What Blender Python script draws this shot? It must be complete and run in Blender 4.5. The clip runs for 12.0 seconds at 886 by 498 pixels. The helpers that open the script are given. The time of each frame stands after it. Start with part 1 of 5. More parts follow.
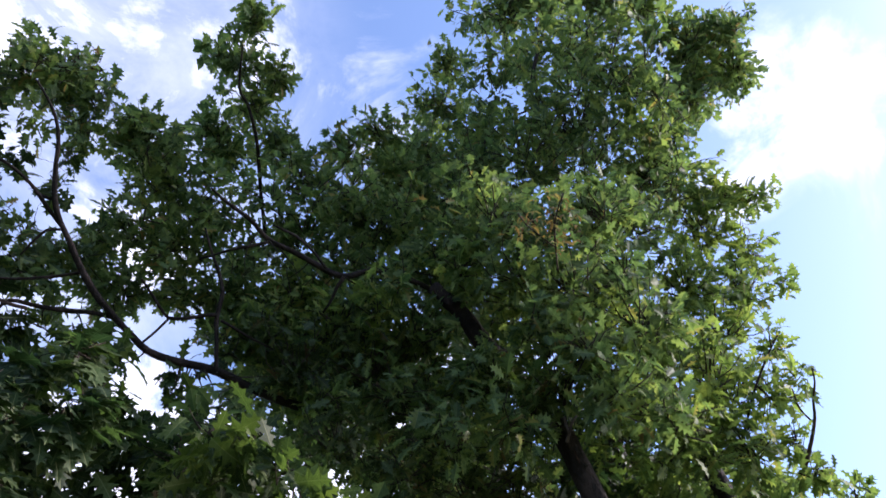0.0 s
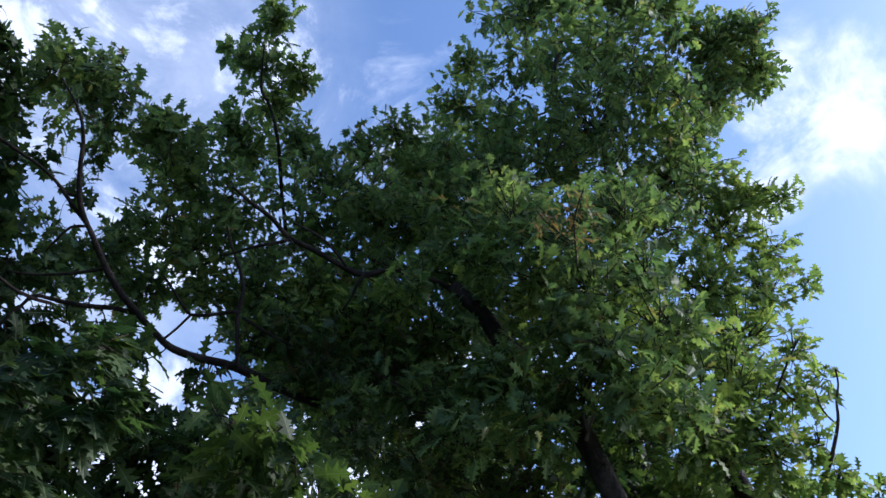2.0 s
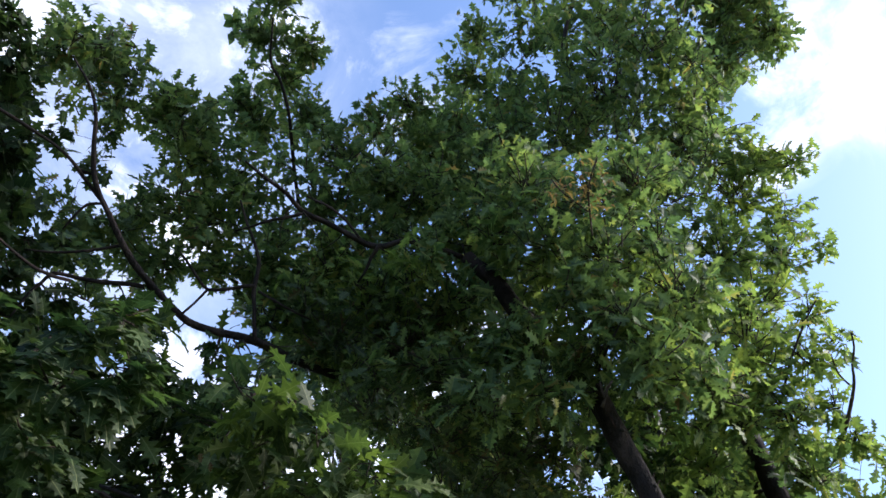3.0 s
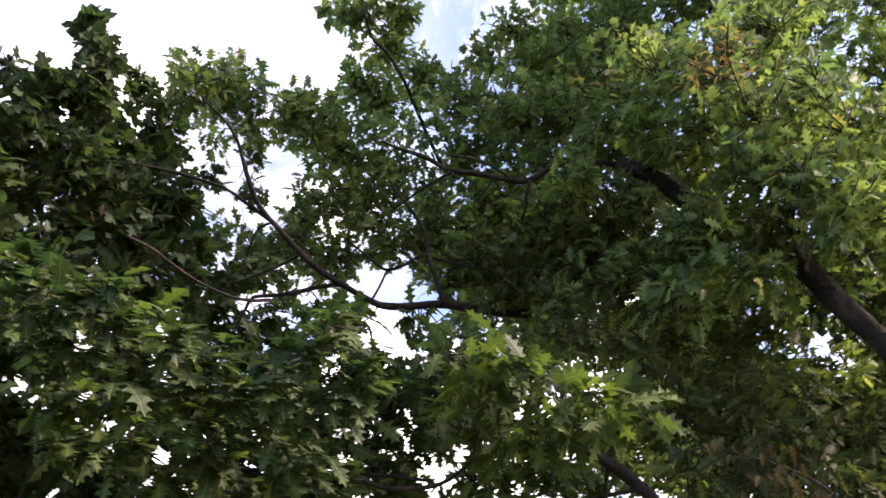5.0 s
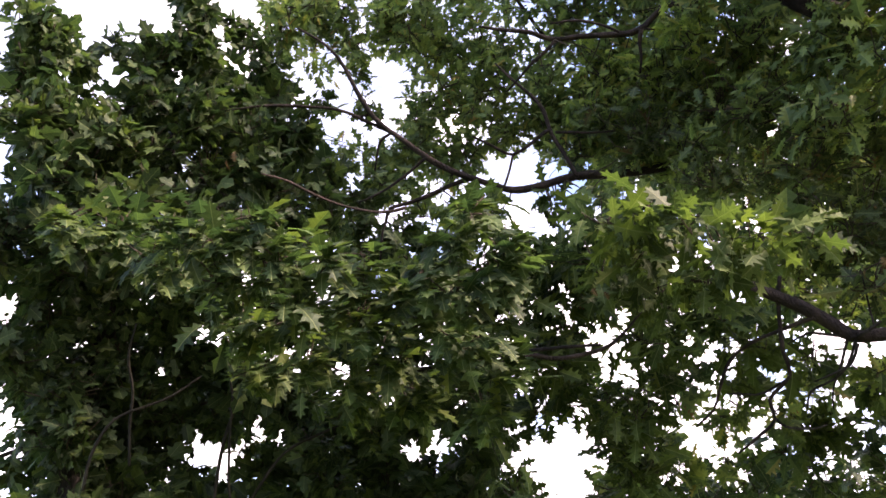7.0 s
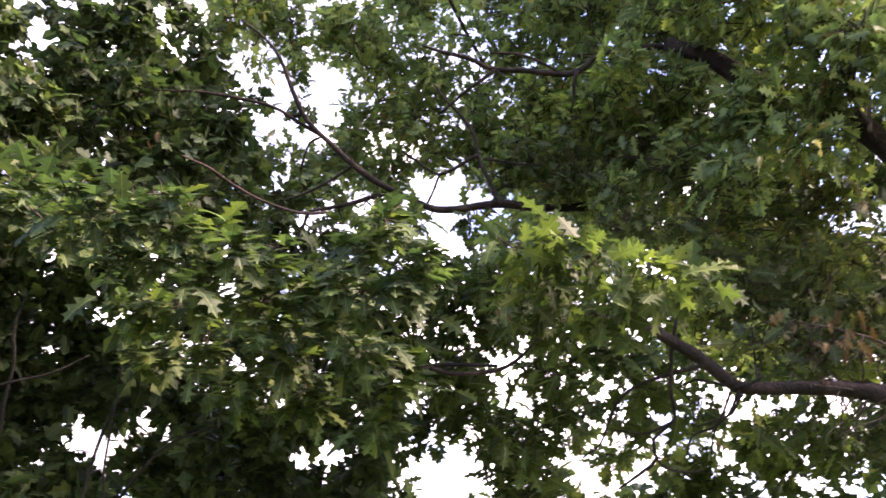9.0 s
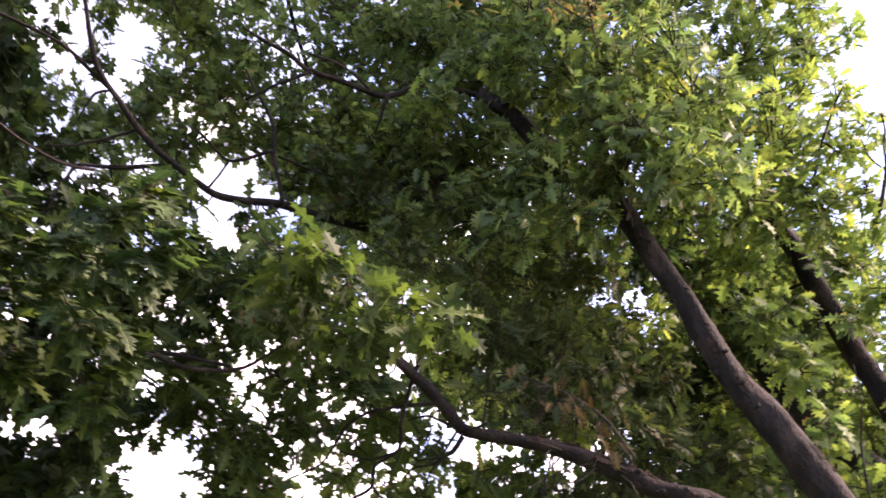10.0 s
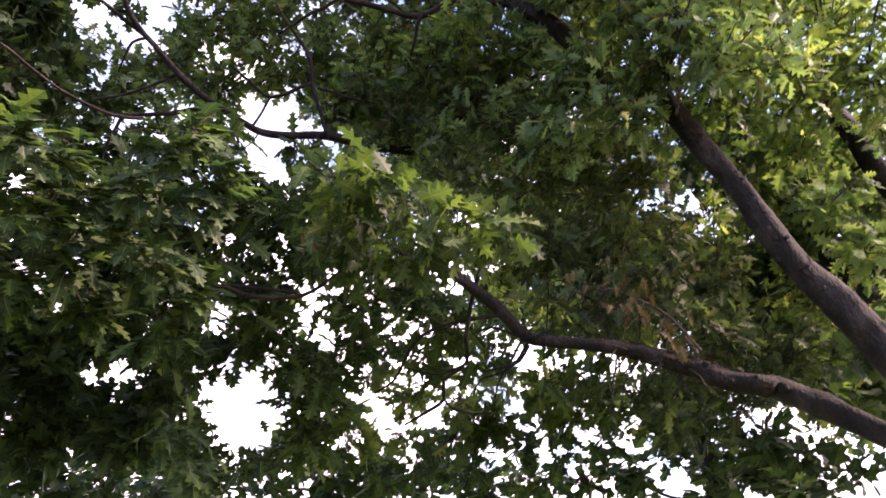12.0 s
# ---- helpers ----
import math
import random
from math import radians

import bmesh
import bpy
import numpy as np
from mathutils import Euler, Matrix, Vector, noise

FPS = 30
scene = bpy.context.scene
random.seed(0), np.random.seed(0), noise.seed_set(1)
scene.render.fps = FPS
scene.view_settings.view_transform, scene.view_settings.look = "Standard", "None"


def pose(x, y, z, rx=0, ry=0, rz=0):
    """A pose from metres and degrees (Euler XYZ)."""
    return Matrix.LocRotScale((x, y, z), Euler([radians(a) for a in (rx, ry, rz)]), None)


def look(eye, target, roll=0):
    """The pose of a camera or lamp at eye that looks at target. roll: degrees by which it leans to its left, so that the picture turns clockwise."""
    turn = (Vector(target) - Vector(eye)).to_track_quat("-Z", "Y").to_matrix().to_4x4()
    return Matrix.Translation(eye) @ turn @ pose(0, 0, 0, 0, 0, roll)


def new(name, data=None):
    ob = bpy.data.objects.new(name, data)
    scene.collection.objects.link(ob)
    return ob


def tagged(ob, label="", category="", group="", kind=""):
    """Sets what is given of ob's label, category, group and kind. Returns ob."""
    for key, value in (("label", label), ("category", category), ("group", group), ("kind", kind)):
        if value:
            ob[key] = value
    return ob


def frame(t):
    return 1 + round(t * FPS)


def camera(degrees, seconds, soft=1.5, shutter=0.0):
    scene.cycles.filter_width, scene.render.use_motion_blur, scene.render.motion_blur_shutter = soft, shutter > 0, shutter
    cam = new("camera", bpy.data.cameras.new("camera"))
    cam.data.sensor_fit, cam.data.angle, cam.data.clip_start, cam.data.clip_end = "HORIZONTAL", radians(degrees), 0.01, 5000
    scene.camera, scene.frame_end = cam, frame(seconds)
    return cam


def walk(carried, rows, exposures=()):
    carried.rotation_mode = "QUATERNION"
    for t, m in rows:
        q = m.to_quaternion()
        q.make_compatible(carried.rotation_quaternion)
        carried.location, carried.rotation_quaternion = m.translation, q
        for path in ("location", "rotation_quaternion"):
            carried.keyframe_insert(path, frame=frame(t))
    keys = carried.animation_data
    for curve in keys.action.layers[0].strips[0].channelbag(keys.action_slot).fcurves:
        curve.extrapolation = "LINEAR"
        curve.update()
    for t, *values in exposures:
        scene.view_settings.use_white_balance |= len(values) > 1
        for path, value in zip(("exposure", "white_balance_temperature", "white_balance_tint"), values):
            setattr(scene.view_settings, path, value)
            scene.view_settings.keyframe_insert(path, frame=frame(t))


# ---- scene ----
cam = camera(57.85, 12.0, soft=1.5, shutter=0.25)
PATH = [
    (0, (-0.0073, -0.0142, 1.6215), (-0.009, 1.2644, 3.1594), -0.06),
    (0.5, (0.0053, -0.0127, 1.6247), (-0.0125, 1.1946, 3.2191), 0.83),
    (1, (0.0066, -0.0199, 1.6181), (-0.0227, 1.1989, 3.2036), 1.38),
    (1.5, (0.0091, 0.0038, 1.5999), (-0.0294, 1.2473, 3.1658), 1.64),
    (2, (-0.0047, 0.011, 1.591), (-0.0559, 1.2812, 3.1351), 1.85),
    (2.5, (-0.0133, 0.0108, 1.5935), (-0.071, 1.3088, 3.114), 2.02),
    (2.7, (-0.0211, 0.0161, 1.5786), (-0.0853, 1.3217, 3.0924), 1.96),
    (4.3, (-0.0268, -0.0675, 1.6075), (-0.2965, 1.3362, 3.0064), -1.04),
    (4.5, (-0.0279, -0.0673, 1.607), (-0.3553, 1.3295, 3.0005), -1.56),
    (5, (-0.0727, -0.0896, 1.6044), (-0.5469, 1.2811, 2.9814), -4.66),
    (5.5, (-0.129, -0.1019, 1.5979), (-0.6812, 1.2405, 2.9736), -7.89),
    (6, (-0.0984, -0.0861, 1.5925), (-0.7367, 1.2293, 2.9572), -8.12),
    (6.5, (-0.0797, -0.068, 1.5796), (-0.8301, 1.2549, 2.8783), -8.56),
    (6.7, (-0.0963, -0.0621, 1.573), (-0.9095, 1.2707, 2.8228), -9.02),
    (8.3, (-0.1168, -0.0353, 1.4596), (-1.0018, 1.3346, 2.6173), -6.66),
    (8.5, (-0.0921, -0.0264, 1.4672), (-0.9155, 1.3552, 2.656), -5.90),
    (9, (-0.0817, -0.0012, 1.47), (-0.7512, 1.4128, 2.716), -5.25),
    (9.5, (-0.0211, 0.0202, 1.4696), (-0.4552, 1.5102, 2.7312), -5.16),
    (10, (0.0921, 0.0672, 1.4836), (-0.1143, 1.624, 2.7221), -3.46),
    (10.5, (0.1238, 0.0942, 1.4622), (0.0203, 1.6752, 2.6827), -2.20),
    (11, (0.1112, 0.0884, 1.4457), (-0.0213, 1.6738, 2.6577), -3.06),
    (11.5, (0.0604, 0.0891, 1.4341), (-0.1703, 1.6803, 2.6237), -4.58),
    (12, (0.0354, 0.0968, 1.4049), (-0.31, 1.7249, 2.5139), -6.18),
]
EXPOSURES = [(0.0, 1.3, 6150, 22), (0.3, 0.93, 5850, 17), (0.8, 0.68, 5500, 11), (1.5, 0.73, 5530, 13), (2.6, 1.08, 5850, 14), (4.4, 1.92, 7150, 22), (5.5, 2.05, 7650, 28), (6.6, 2.15, 7650, 28), (8.4, 3.32, 7000, 40), (9.2, 2.7, 7550, 39), (10.0, 2.42, 7550, 38), (10.5, 2.22, 7450, 38), (12.0, 2.36, 7350, 38)]
walk(cam, [(t, look(eye, target, roll)) for t, eye, target, roll in PATH], EXPOSURES)

# -- layout: x, y, z, radius --
MAIN_STEM = [(1.35, 4.1, 2.88, 0.09), (1.26, 4.08, 3.1, 0.088), (1.19, 4.08, 3.27, 0.085), (1.1, 4.06, 3.45, 0.078), (1.02, 4.05, 3.69, 0.07), (0.95, 4.04, 3.93, 0.065), (0.88, 4.02, 4.17, 0.064), (0.79, 4.01, 4.46, 0.064), (0.71, 4.04, 4.75, 0.063), (0.59, 4.09, 5.02, 0.06), (0.43, 4.11, 5.28, 0.059), (0.24, 4.05, 5.54, 0.06), (0.09, 4, 5.76, 0.058), (-0.08, 3.97, 5.96, 0.056)]
LOWER_LIMB = [(0.9, 4.32, 2.9, 0.06), (0.77, 4.3, 2.97, 0.058), (0.6, 4.29, 3.03, 0.056), (0.42, 4.25, 3.14, 0.049), (0.26, 4.22, 3.22, 0.044), (0.08, 4.17, 3.29, 0.039), (-0.13, 4.13, 3.34, 0.036), (-0.29, 4.09, 3.37, 0.034), (-0.39, 4.05, 3.4, 0.036), (-0.45, 3.99, 3.48, 0.036), (-0.53, 3.91, 3.58, 0.034), (-0.61, 3.83, 3.65, 0.031), (-0.69, 3.75, 3.71, 0.028), (-0.78, 3.69, 3.74, 0.023), (-0.87, 3.61, 3.77, 0.018), (-0.96, 3.53, 3.81, 0.013), (-1.04, 3.45, 3.85, 0.006)]
LEFT_LIMB = [(-0.7, 4.35, 5.06, 0.036), (-0.99, 4.21, 5.06, 0.033), (-1.18, 4.09, 5.07, 0.03), (-1.3, 3.99, 5.06, 0.03), (-1.42, 3.88, 5.05, 0.028), (-1.53, 3.79, 5.03, 0.027), (-1.7, 3.69, 5.01, 0.024), (-1.82, 3.58, 4.99, 0.024), (-1.91, 3.5, 5.04, 0.023), (-2, 3.41, 5.1, 0.022), (-2.1, 3.29, 5.17, 0.021), (-2.19, 3.16, 5.26, 0.02), (-2.28, 3.04, 5.39, 0.019), (-2.35, 2.97, 5.49, 0.018), (-2.39, 2.89, 5.59, 0.017), (-2.41, 2.79, 5.75, 0.015), (-2.42, 2.66, 5.94, 0.012), (-2.48, 2.54, 6.09, 0.009), (-2.58, 2.4, 6.21, 0.006)]
LEFT_FORK = [(-2.02, 3.42, 5.11, 0.017), (-2.13, 3.35, 5.08, 0.015), (-2.27, 3.29, 5.04, 0.015), (-2.4, 3.21, 5, 0.013), (-2.5, 3.15, 4.97, 0.012), (-2.55, 3.16, 4.9, 0.01), (-2.6, 3.17, 4.82, 0.008), (-2.67, 3.22, 4.69, 0.006)]
LEFT_TWIG = [(-2.35, 3.01, 5.49, 0.013), (-2.43, 2.9, 5.55, 0.013), (-2.5, 2.8, 5.61, 0.012), (-2.58, 2.71, 5.65, 0.011), (-2.69, 2.61, 5.67, 0.011), (-2.8, 2.52, 5.69, 0.011), (-2.95, 2.39, 5.69, 0.008), (-3.12, 2.26, 5.67, 0.005)]
MID_LIMB = [(-0.09, 4.01, 5.99, 0.021), (-0.32, 3.92, 6.03, 0.021), (-0.54, 3.85, 6.02, 0.02), (-0.68, 3.85, 5.97, 0.022), (-0.78, 3.81, 5.94, 0.023), (-0.9, 3.73, 5.95, 0.021), (-1.09, 3.62, 5.98, 0.02), (-1.24, 3.52, 5.99, 0.018), (-1.34, 3.39, 6.03, 0.015), (-1.49, 3.26, 6.06, 0.012), (-1.59, 3.15, 6.08, 0.007)]
SPIRE_LIMB = [(-1.5, 4.21, 6.86, 0.018), (-1.51, 3.89, 6.97, 0.014), (-1.5, 3.64, 7.02, 0.014), (-1.49, 3.38, 7.07, 0.014), (-1.54, 3.16, 7.19, 0.012), (-1.6, 3.02, 7.25, 0.01), (-1.56, 2.73, 7.4, 0.006)]
BACK_STEM = [(2.44, 5.45, 3.56, 0.093), (2.31, 5.5, 4.33, 0.085), (2.23, 5.45, 4.87, 0.081), (2.11, 5.4, 5.38, 0.077), (1.86, 5.27, 6.43, 0.061), (1.43, 4.94, 7.41, 0.055), (1.32, 5.04, 7.94, 0.048), (1.12, 4.62, 8.77, 0.033), (0.96, 4.26, 9.46, 0.024), (1.13, 3.97, 10.26, 0.017)]
DARK_STEM = [(2.34, 5.95, 3.52, 0.105), (2.03, 5.99, 4, 0.097), (1.72, 5.89, 4.62, 0.089), (1.58, 5.96, 5.35, 0.077), (1.53, 5.93, 6.1, 0.066), (1.37, 5.74, 6.96, 0.046)]
DROOP_LIMB = [(-0.54, 3.78, 3.75, 0.01), (-0.59, 3.82, 3.67, 0.012), (-0.64, 3.87, 3.58, 0.012), (-0.71, 3.95, 3.41, 0.012), (-0.73, 4.01, 3.31, 0.01), (-0.87, 4.02, 3.23, 0.01), (-0.89, 4.06, 3.14, 0.009), (-1, 4.07, 3.09, 0.008), (-1.12, 4.06, 3.04, 0.005)]
PALE_LIMB = [(-1.49, 2.73, 3.26, 0.012), (-1.41, 2.84, 3.25, 0.011), (-1.23, 2.97, 3.29, 0.009), (-1.05, 2.99, 3.39, 0.004)]
SNAG = [(2.49, 4.77, 4.9, 0.015), (2.56, 4.6, 5.07, 0.013), (2.59, 4.49, 5.18, 0.011), (2.59, 4.41, 5.28, 0.009), (2.61, 4.33, 5.37, 0.007), (2.6, 4.27, 5.45, 0.006)]
SHOOT_A = [(0.74, 3.99, 4.5, 0.013), (0.73, 3.89, 4.63, 0.012), (0.71, 3.7, 4.69, 0.009), (0.84, 3.51, 4.88, 0.006)]
SHOOT_B = [(0.73, 3.9, 4.62, 0.012), (0.63, 3.8, 4.67, 0.01), (0.59, 3.65, 4.77, 0.007)]
SHOOT_C = [(1.67, 4.5, 2.93, 0.007), (1.73, 4.49, 3.23, 0.006), (1.77, 4.39, 3.4, 0.004), (1.81, 4.36, 3.66, 0.002)]
SHOOT_D = [(1.99, 4.64, 4.84, 0.011), (2.14, 4.41, 5.24, 0.009), (2.33, 4.29, 5.58, 0.007), (2.44, 4.23, 5.73, 0.004)]
SHOOT_E = [(1.94, 4.69, 5.17, 0.009), (2.04, 4.44, 5.59, 0.007), (2.06, 4.23, 6.08, 0.004)]
SNAG_FORK = [(2.59, 4.52, 5.15, 0.007), (2.51, 4.49, 5.26, 0.006), (2.47, 4.4, 5.37, 0.004)]
LEFT_UP = [(-1.44, 3.8, 5, 0.013), (-1.46, 3.72, 5.18, 0.015), (-1.48, 3.66, 5.33, 0.015), (-1.47, 3.59, 5.5, 0.014), (-1.51, 3.53, 5.63, 0.012), (-1.57, 3.46, 5.76, 0.01), (-1.63, 3.36, 5.91, 0.006)]
LEFT_SIDE = [(-2.19, 3.2, 5.28, 0.012), (-2.28, 3.19, 5.24, 0.011), (-2.42, 3.16, 5.18, 0.01), (-2.56, 3.11, 5.12, 0.008), (-2.68, 3.05, 5.08, 0.005)]
PALE_TWIG = [(-2.38, 3.15, 4.91, 0.011), (-2.41, 3.02, 4.82, 0.011), (-2.44, 2.86, 4.74, 0.01), (-2.5, 2.64, 4.7, 0.008), (-2.52, 2.42, 4.67, 0.008), (-2.51, 2.24, 4.63, 0.007), (-2.52, 2.06, 4.57, 0.005)]
NEAR_LIMB = [(-5.86, 2.06, 3.86, 0.021), (-5.54, 2.48, 4.16, 0.016), (-4.69, 3, 4.3, 0.013), (-3.61, 3.32, 4.16, 0.011), (-2.55, 3.43, 3.91, 0.01), (-1.66, 3.04, 3.48, 0.01), (-1.29, 3.02, 3.34, 0.008)]
BRANCH_A = [(-1.47, 3.62, 5.33, 0.014), (-1.53, 3.61, 5.32, 0.012), (-1.64, 3.6, 5.28, 0.011), (-1.75, 3.57, 5.25, 0.011), (-1.8, 3.51, 5.28, 0.01), (-1.85, 3.44, 5.33, 0.009), (-1.91, 3.35, 5.38, 0.006)]
BRANCH_B = [(-1.87, 3.58, 5.04, 0.008), (-1.81, 3.58, 5.14, 0.008), (-1.75, 3.57, 5.25, 0.009)]
BRANCH_C = [(-1.46, 3.68, 5.34, 0.01), (-1.37, 3.75, 5.33, 0.009), (-1.26, 3.83, 5.31, 0.008), (-1.1, 3.93, 5.29, 0.006)]
BRANCH_D = [(-1.18, 3.38, 5.78, 0.013), (-1.28, 3.38, 5.74, 0.013), (-1.38, 3.38, 5.71, 0.012), (-1.51, 3.39, 5.66, 0.008), (-1.61, 3.39, 5.62, 0.006)]
BRANCH_E = [(-0.67, 3.55, 5.62, 0.014), (-0.72, 3.6, 5.57, 0.013), (-0.75, 3.65, 5.51, 0.01), (-0.81, 3.71, 5.44, 0.007)]
MAPLE_A = [(-3.93, 3, 3.22, 0.012), (-3.86, 2.96, 3.38, 0.011), (-3.75, 2.9, 3.63, 0.01), (-3.65, 2.87, 3.8, 0.009), (-3.54, 2.87, 3.94, 0.007), (-3.41, 2.86, 4.09, 0.004)]
MAPLE_B = [(-4.01, 2.21, 3.34, 0.009), (-3.94, 2.18, 3.49, 0.008), (-3.85, 2.18, 3.61, 0.008), (-3.75, 2.22, 3.69, 0.007), (-3.58, 2.38, 3.78, 0.006), (-3.43, 2.47, 3.88, 0.004)]
MAPLE_C = [(-3.83, 3.12, 3.22, 0.011), (-3.74, 3.13, 3.4, 0.01), (-3.54, 3.21, 3.66, 0.009), (-3.34, 3.35, 3.77, 0.008), (-3.14, 3.49, 3.84, 0.004)]
MAPLE_D = [(-3.86, 2.37, 3.47, 0.008), (-3.78, 2.29, 3.66, 0.008), (-3.7, 2.23, 3.81, 0.007), (-3.63, 2.13, 3.96, 0.007), (-3.52, 2.08, 4.11, 0.004)]
MAPLE_E = [(-3.75, 3.02, 3.26, 0.008), (-3.72, 2.94, 3.47, 0.008), (-3.65, 2.88, 3.69, 0.008), (-3.57, 2.82, 3.9, 0.007), (-3.53, 2.75, 4.05, 0.004)]
DEAD_SPRIG = [(0.5, 4.22, 3.2, 0.009), (0.38, 4.21, 3.44, 0.008), (0.22, 4.16, 3.57, 0.007), (0.05, 4.15, 3.68, 0.005), (-0.1, 4.07, 3.72, 0.004)]
SPRIG_STALK = [(0.58, 2.71, 4.72, 0.005), (0.57, 2.63, 4.78, 0.005), (0.56, 2.54, 4.84, 0.005), (0.57, 2.45, 4.88, 0.004), (0.6, 2.36, 4.92, 0.004)]
SPRIG_SIDE = [(0.56, 2.6, 4.78, 0.004), (0.47, 2.55, 4.83, 0.004), (0.41, 2.51, 4.86, 0.004), (0.37, 2.46, 4.88, 0.004)]
MAPLE_STEM = [(-4.67, 2.51, 3.43, 0.081), (-4.57, 2.44, 4.22, 0.07), (-4.31, 2.46, 4.96, 0.058), (-3.87, 2.37, 5.67, 0.041), (-3.39, 2.13, 6.32, 0.021)]
OAK_LEFT = [(-2.42, 3.2, 7.08, 0.2), (-2.65, 2.99, 7.1, 0.19), (-3.09, 2.65, 7.17, 0.19), (-2.17, 3.38, 7.08, 0.19), (-3.19, 2.77, 7.04, 0.27), (-2.89, 2.85, 7.17, 0.33), (-2.79, 3.15, 6.95, 0.24), (-2.37, 3.34, 7.02, 0.33), (-2.13, 3.59, 6.83, 0.32), (-2.94, 3.62, 5.83, 0.19), (-2.62, 3.66, 6, 0.26), (-2.11, 3.82, 6.27, 0.29), (-2.33, 3.86, 5.86, 0.26), (-1.81, 3.88, 6.62, 0.19), (-1.97, 3.97, 5.93, 0.22), (-1.62, 4.04, 6, 0.34), (-1.34, 4.12, 5.61, 0.33)]
OAK_SPIRE = [(-1.95, 3.06, 7.93, 0.12), (-1.63, 2.77, 8.26, 0.13), (-1.94, 3.46, 7.37, 0.19), (-1.66, 2.91, 8.2, 0.26), (-1.77, 3.12, 7.95, 0.28), (-1.47, 3.24, 7.97, 0.25), (-1.62, 3.43, 7.71, 0.3), (-1.8, 3.59, 7.32, 0.34), (-1.4, 3.64, 7.41, 0.29), (-1.64, 3.87, 7.07, 0.1), (-1.21, 3.91, 7.28, 0.31), (-0.88, 3.94, 7.8, 0.35), (-0.58, 3.93, 8.07, 0.3), (-0.46, 4.13, 7.71, 0.41), (-0.81, 4.13, 7.19, 0.44), (-1.24, 4.1, 6.75, 0.21), (-1.09, 4.27, 6.24, 0.4), (-0.67, 4.42, 5.9, 0.39), (-0.99, 4.28, 5.54, 0.33)]
OAK_TOP = [(0.06, 4.24, 10.1, 0.36), (-0.07, 4.49, 9.62, 0.45), (0.43, 4.66, 9.28, 0.53), (0.75, 4.04, 11.04, 0.57), (1.32, 3.9, 11.25, 0.58), (1.94, 3.93, 11.14, 0.58), (1, 4.35, 10.32, 0.35), (1.69, 4.34, 10.45, 0.56), (2.06, 4.41, 9.87, 0.47), (1.42, 4.55, 9.23, 0.68), (2.76, 4.03, 10.1, 0.51), (3.14, 3.81, 10.07, 0.37), (3.23, 4.19, 9.85, 0.41), (2.73, 4.38, 9.69, 0.53), (2.3, 4.56, 9.01, 0.56), (2.07, 4.61, 8.43, 0.53), (-0.24, 4.66, 8.82, 0.48), (0.17, 4.57, 8.17, 0.55), (-0.25, 4.56, 7.67, 0.47), (2.45, 3.95, 10.22, 0.31), (2.29, 3.76, 10.57, 0.35)]
OAK_RIGHT = [(2.59, 4.41, 7.75, 0.33), (2.87, 4.34, 7.68, 0.28), (2.35, 4.58, 7.46, 0.43), (2.72, 4.63, 7.26, 0.32), (2.92, 4.67, 6.84, 0.14), (2.58, 4.73, 6.82, 0.36), (2.04, 4.64, 6.72, 0.45), (2.23, 4.72, 6.27, 0.44), (1.71, 4.63, 5.99, 0.41), (2.48, 4.52, 5.88, 0.23), (2.06, 4.59, 5.55, 0.4), (2.38, 4.53, 5.45, 0.27), (2.42, 4.55, 5.07, 0.21), (2.07, 4.53, 4.96, 0.37), (2.52, 4.64, 4.86, 0.21), (2.56, 4.37, 5.52, 0.15), (1.65, 4.41, 5, 0.36)]
OAK_FRONT = [(0.54, 3.72, 4.9, 0.17), (0.34, 3.86, 5.07, 0.22), (0.29, 3.48, 5.98, 0.27), (0.38, 3.51, 6.27, 0.36), (0.72, 3.46, 6.01, 0.35), (1.17, 3.68, 6.51, 0.43), (0.47, 3.49, 5.62, 0.3), (0.81, 3.45, 5.47, 0.33), (1.22, 3.62, 5.77, 0.35), (0.55, 3.5, 5.2, 0.28), (0.83, 3.5, 5.01, 0.31), (1.25, 3.65, 5.31, 0.33), (0.65, 3.58, 4.81, 0.23), (0.97, 3.58, 4.72, 0.3), (1.22, 3.61, 4.62, 0.27), (0.22, 3.95, 5.91, 0.28), (-0.03, 4.03, 6.38, 0.39), (-0.39, 4.15, 6.38, 0.4), (-0.18, 4.06, 5.67, 0.36), (0.16, 3.91, 5.1, 0.33), (-0.32, 4.03, 5.11, 0.31), (0.38, 3.77, 4.62, 0.3), (-0.01, 3.93, 4.63, 0.34)]
OAK_LOW = [(0.49, 3.77, 4.64, 0.19), (0.68, 3.73, 4.83, 0.19), (0.3, 3.87, 5, 0.22), (-1, 4.01, 5.26, 0.35), (-0.56, 4.24, 5.42, 0.4), (-0.18, 4.42, 5.28, 0.38), (-0.67, 4.06, 4.68, 0.25), (-0.25, 4.27, 4.66, 0.34), (0.16, 4.45, 4.61, 0.37), (0.47, 4.59, 4.74, 0.31), (-0.18, 4.26, 4.16, 0.31), (0.17, 4.53, 4.13, 0.36), (0.55, 4.75, 4.32, 0.25), (0.07, 4.51, 3.76, 0.28), (0.42, 4.69, 3.84, 0.32), (0.86, 5.11, 4.24, 0.32), (0.72, 5.15, 3.76, 0.35), (1.17, 5.53, 3.73, 0.41), (0.29, 5.15, 3.31, 0.3), (0.84, 5.47, 3.48, 0.32), (-0.23, 4.09, 3.67, 0.19), (0.69, 4.93, 4.93, 0.13)]
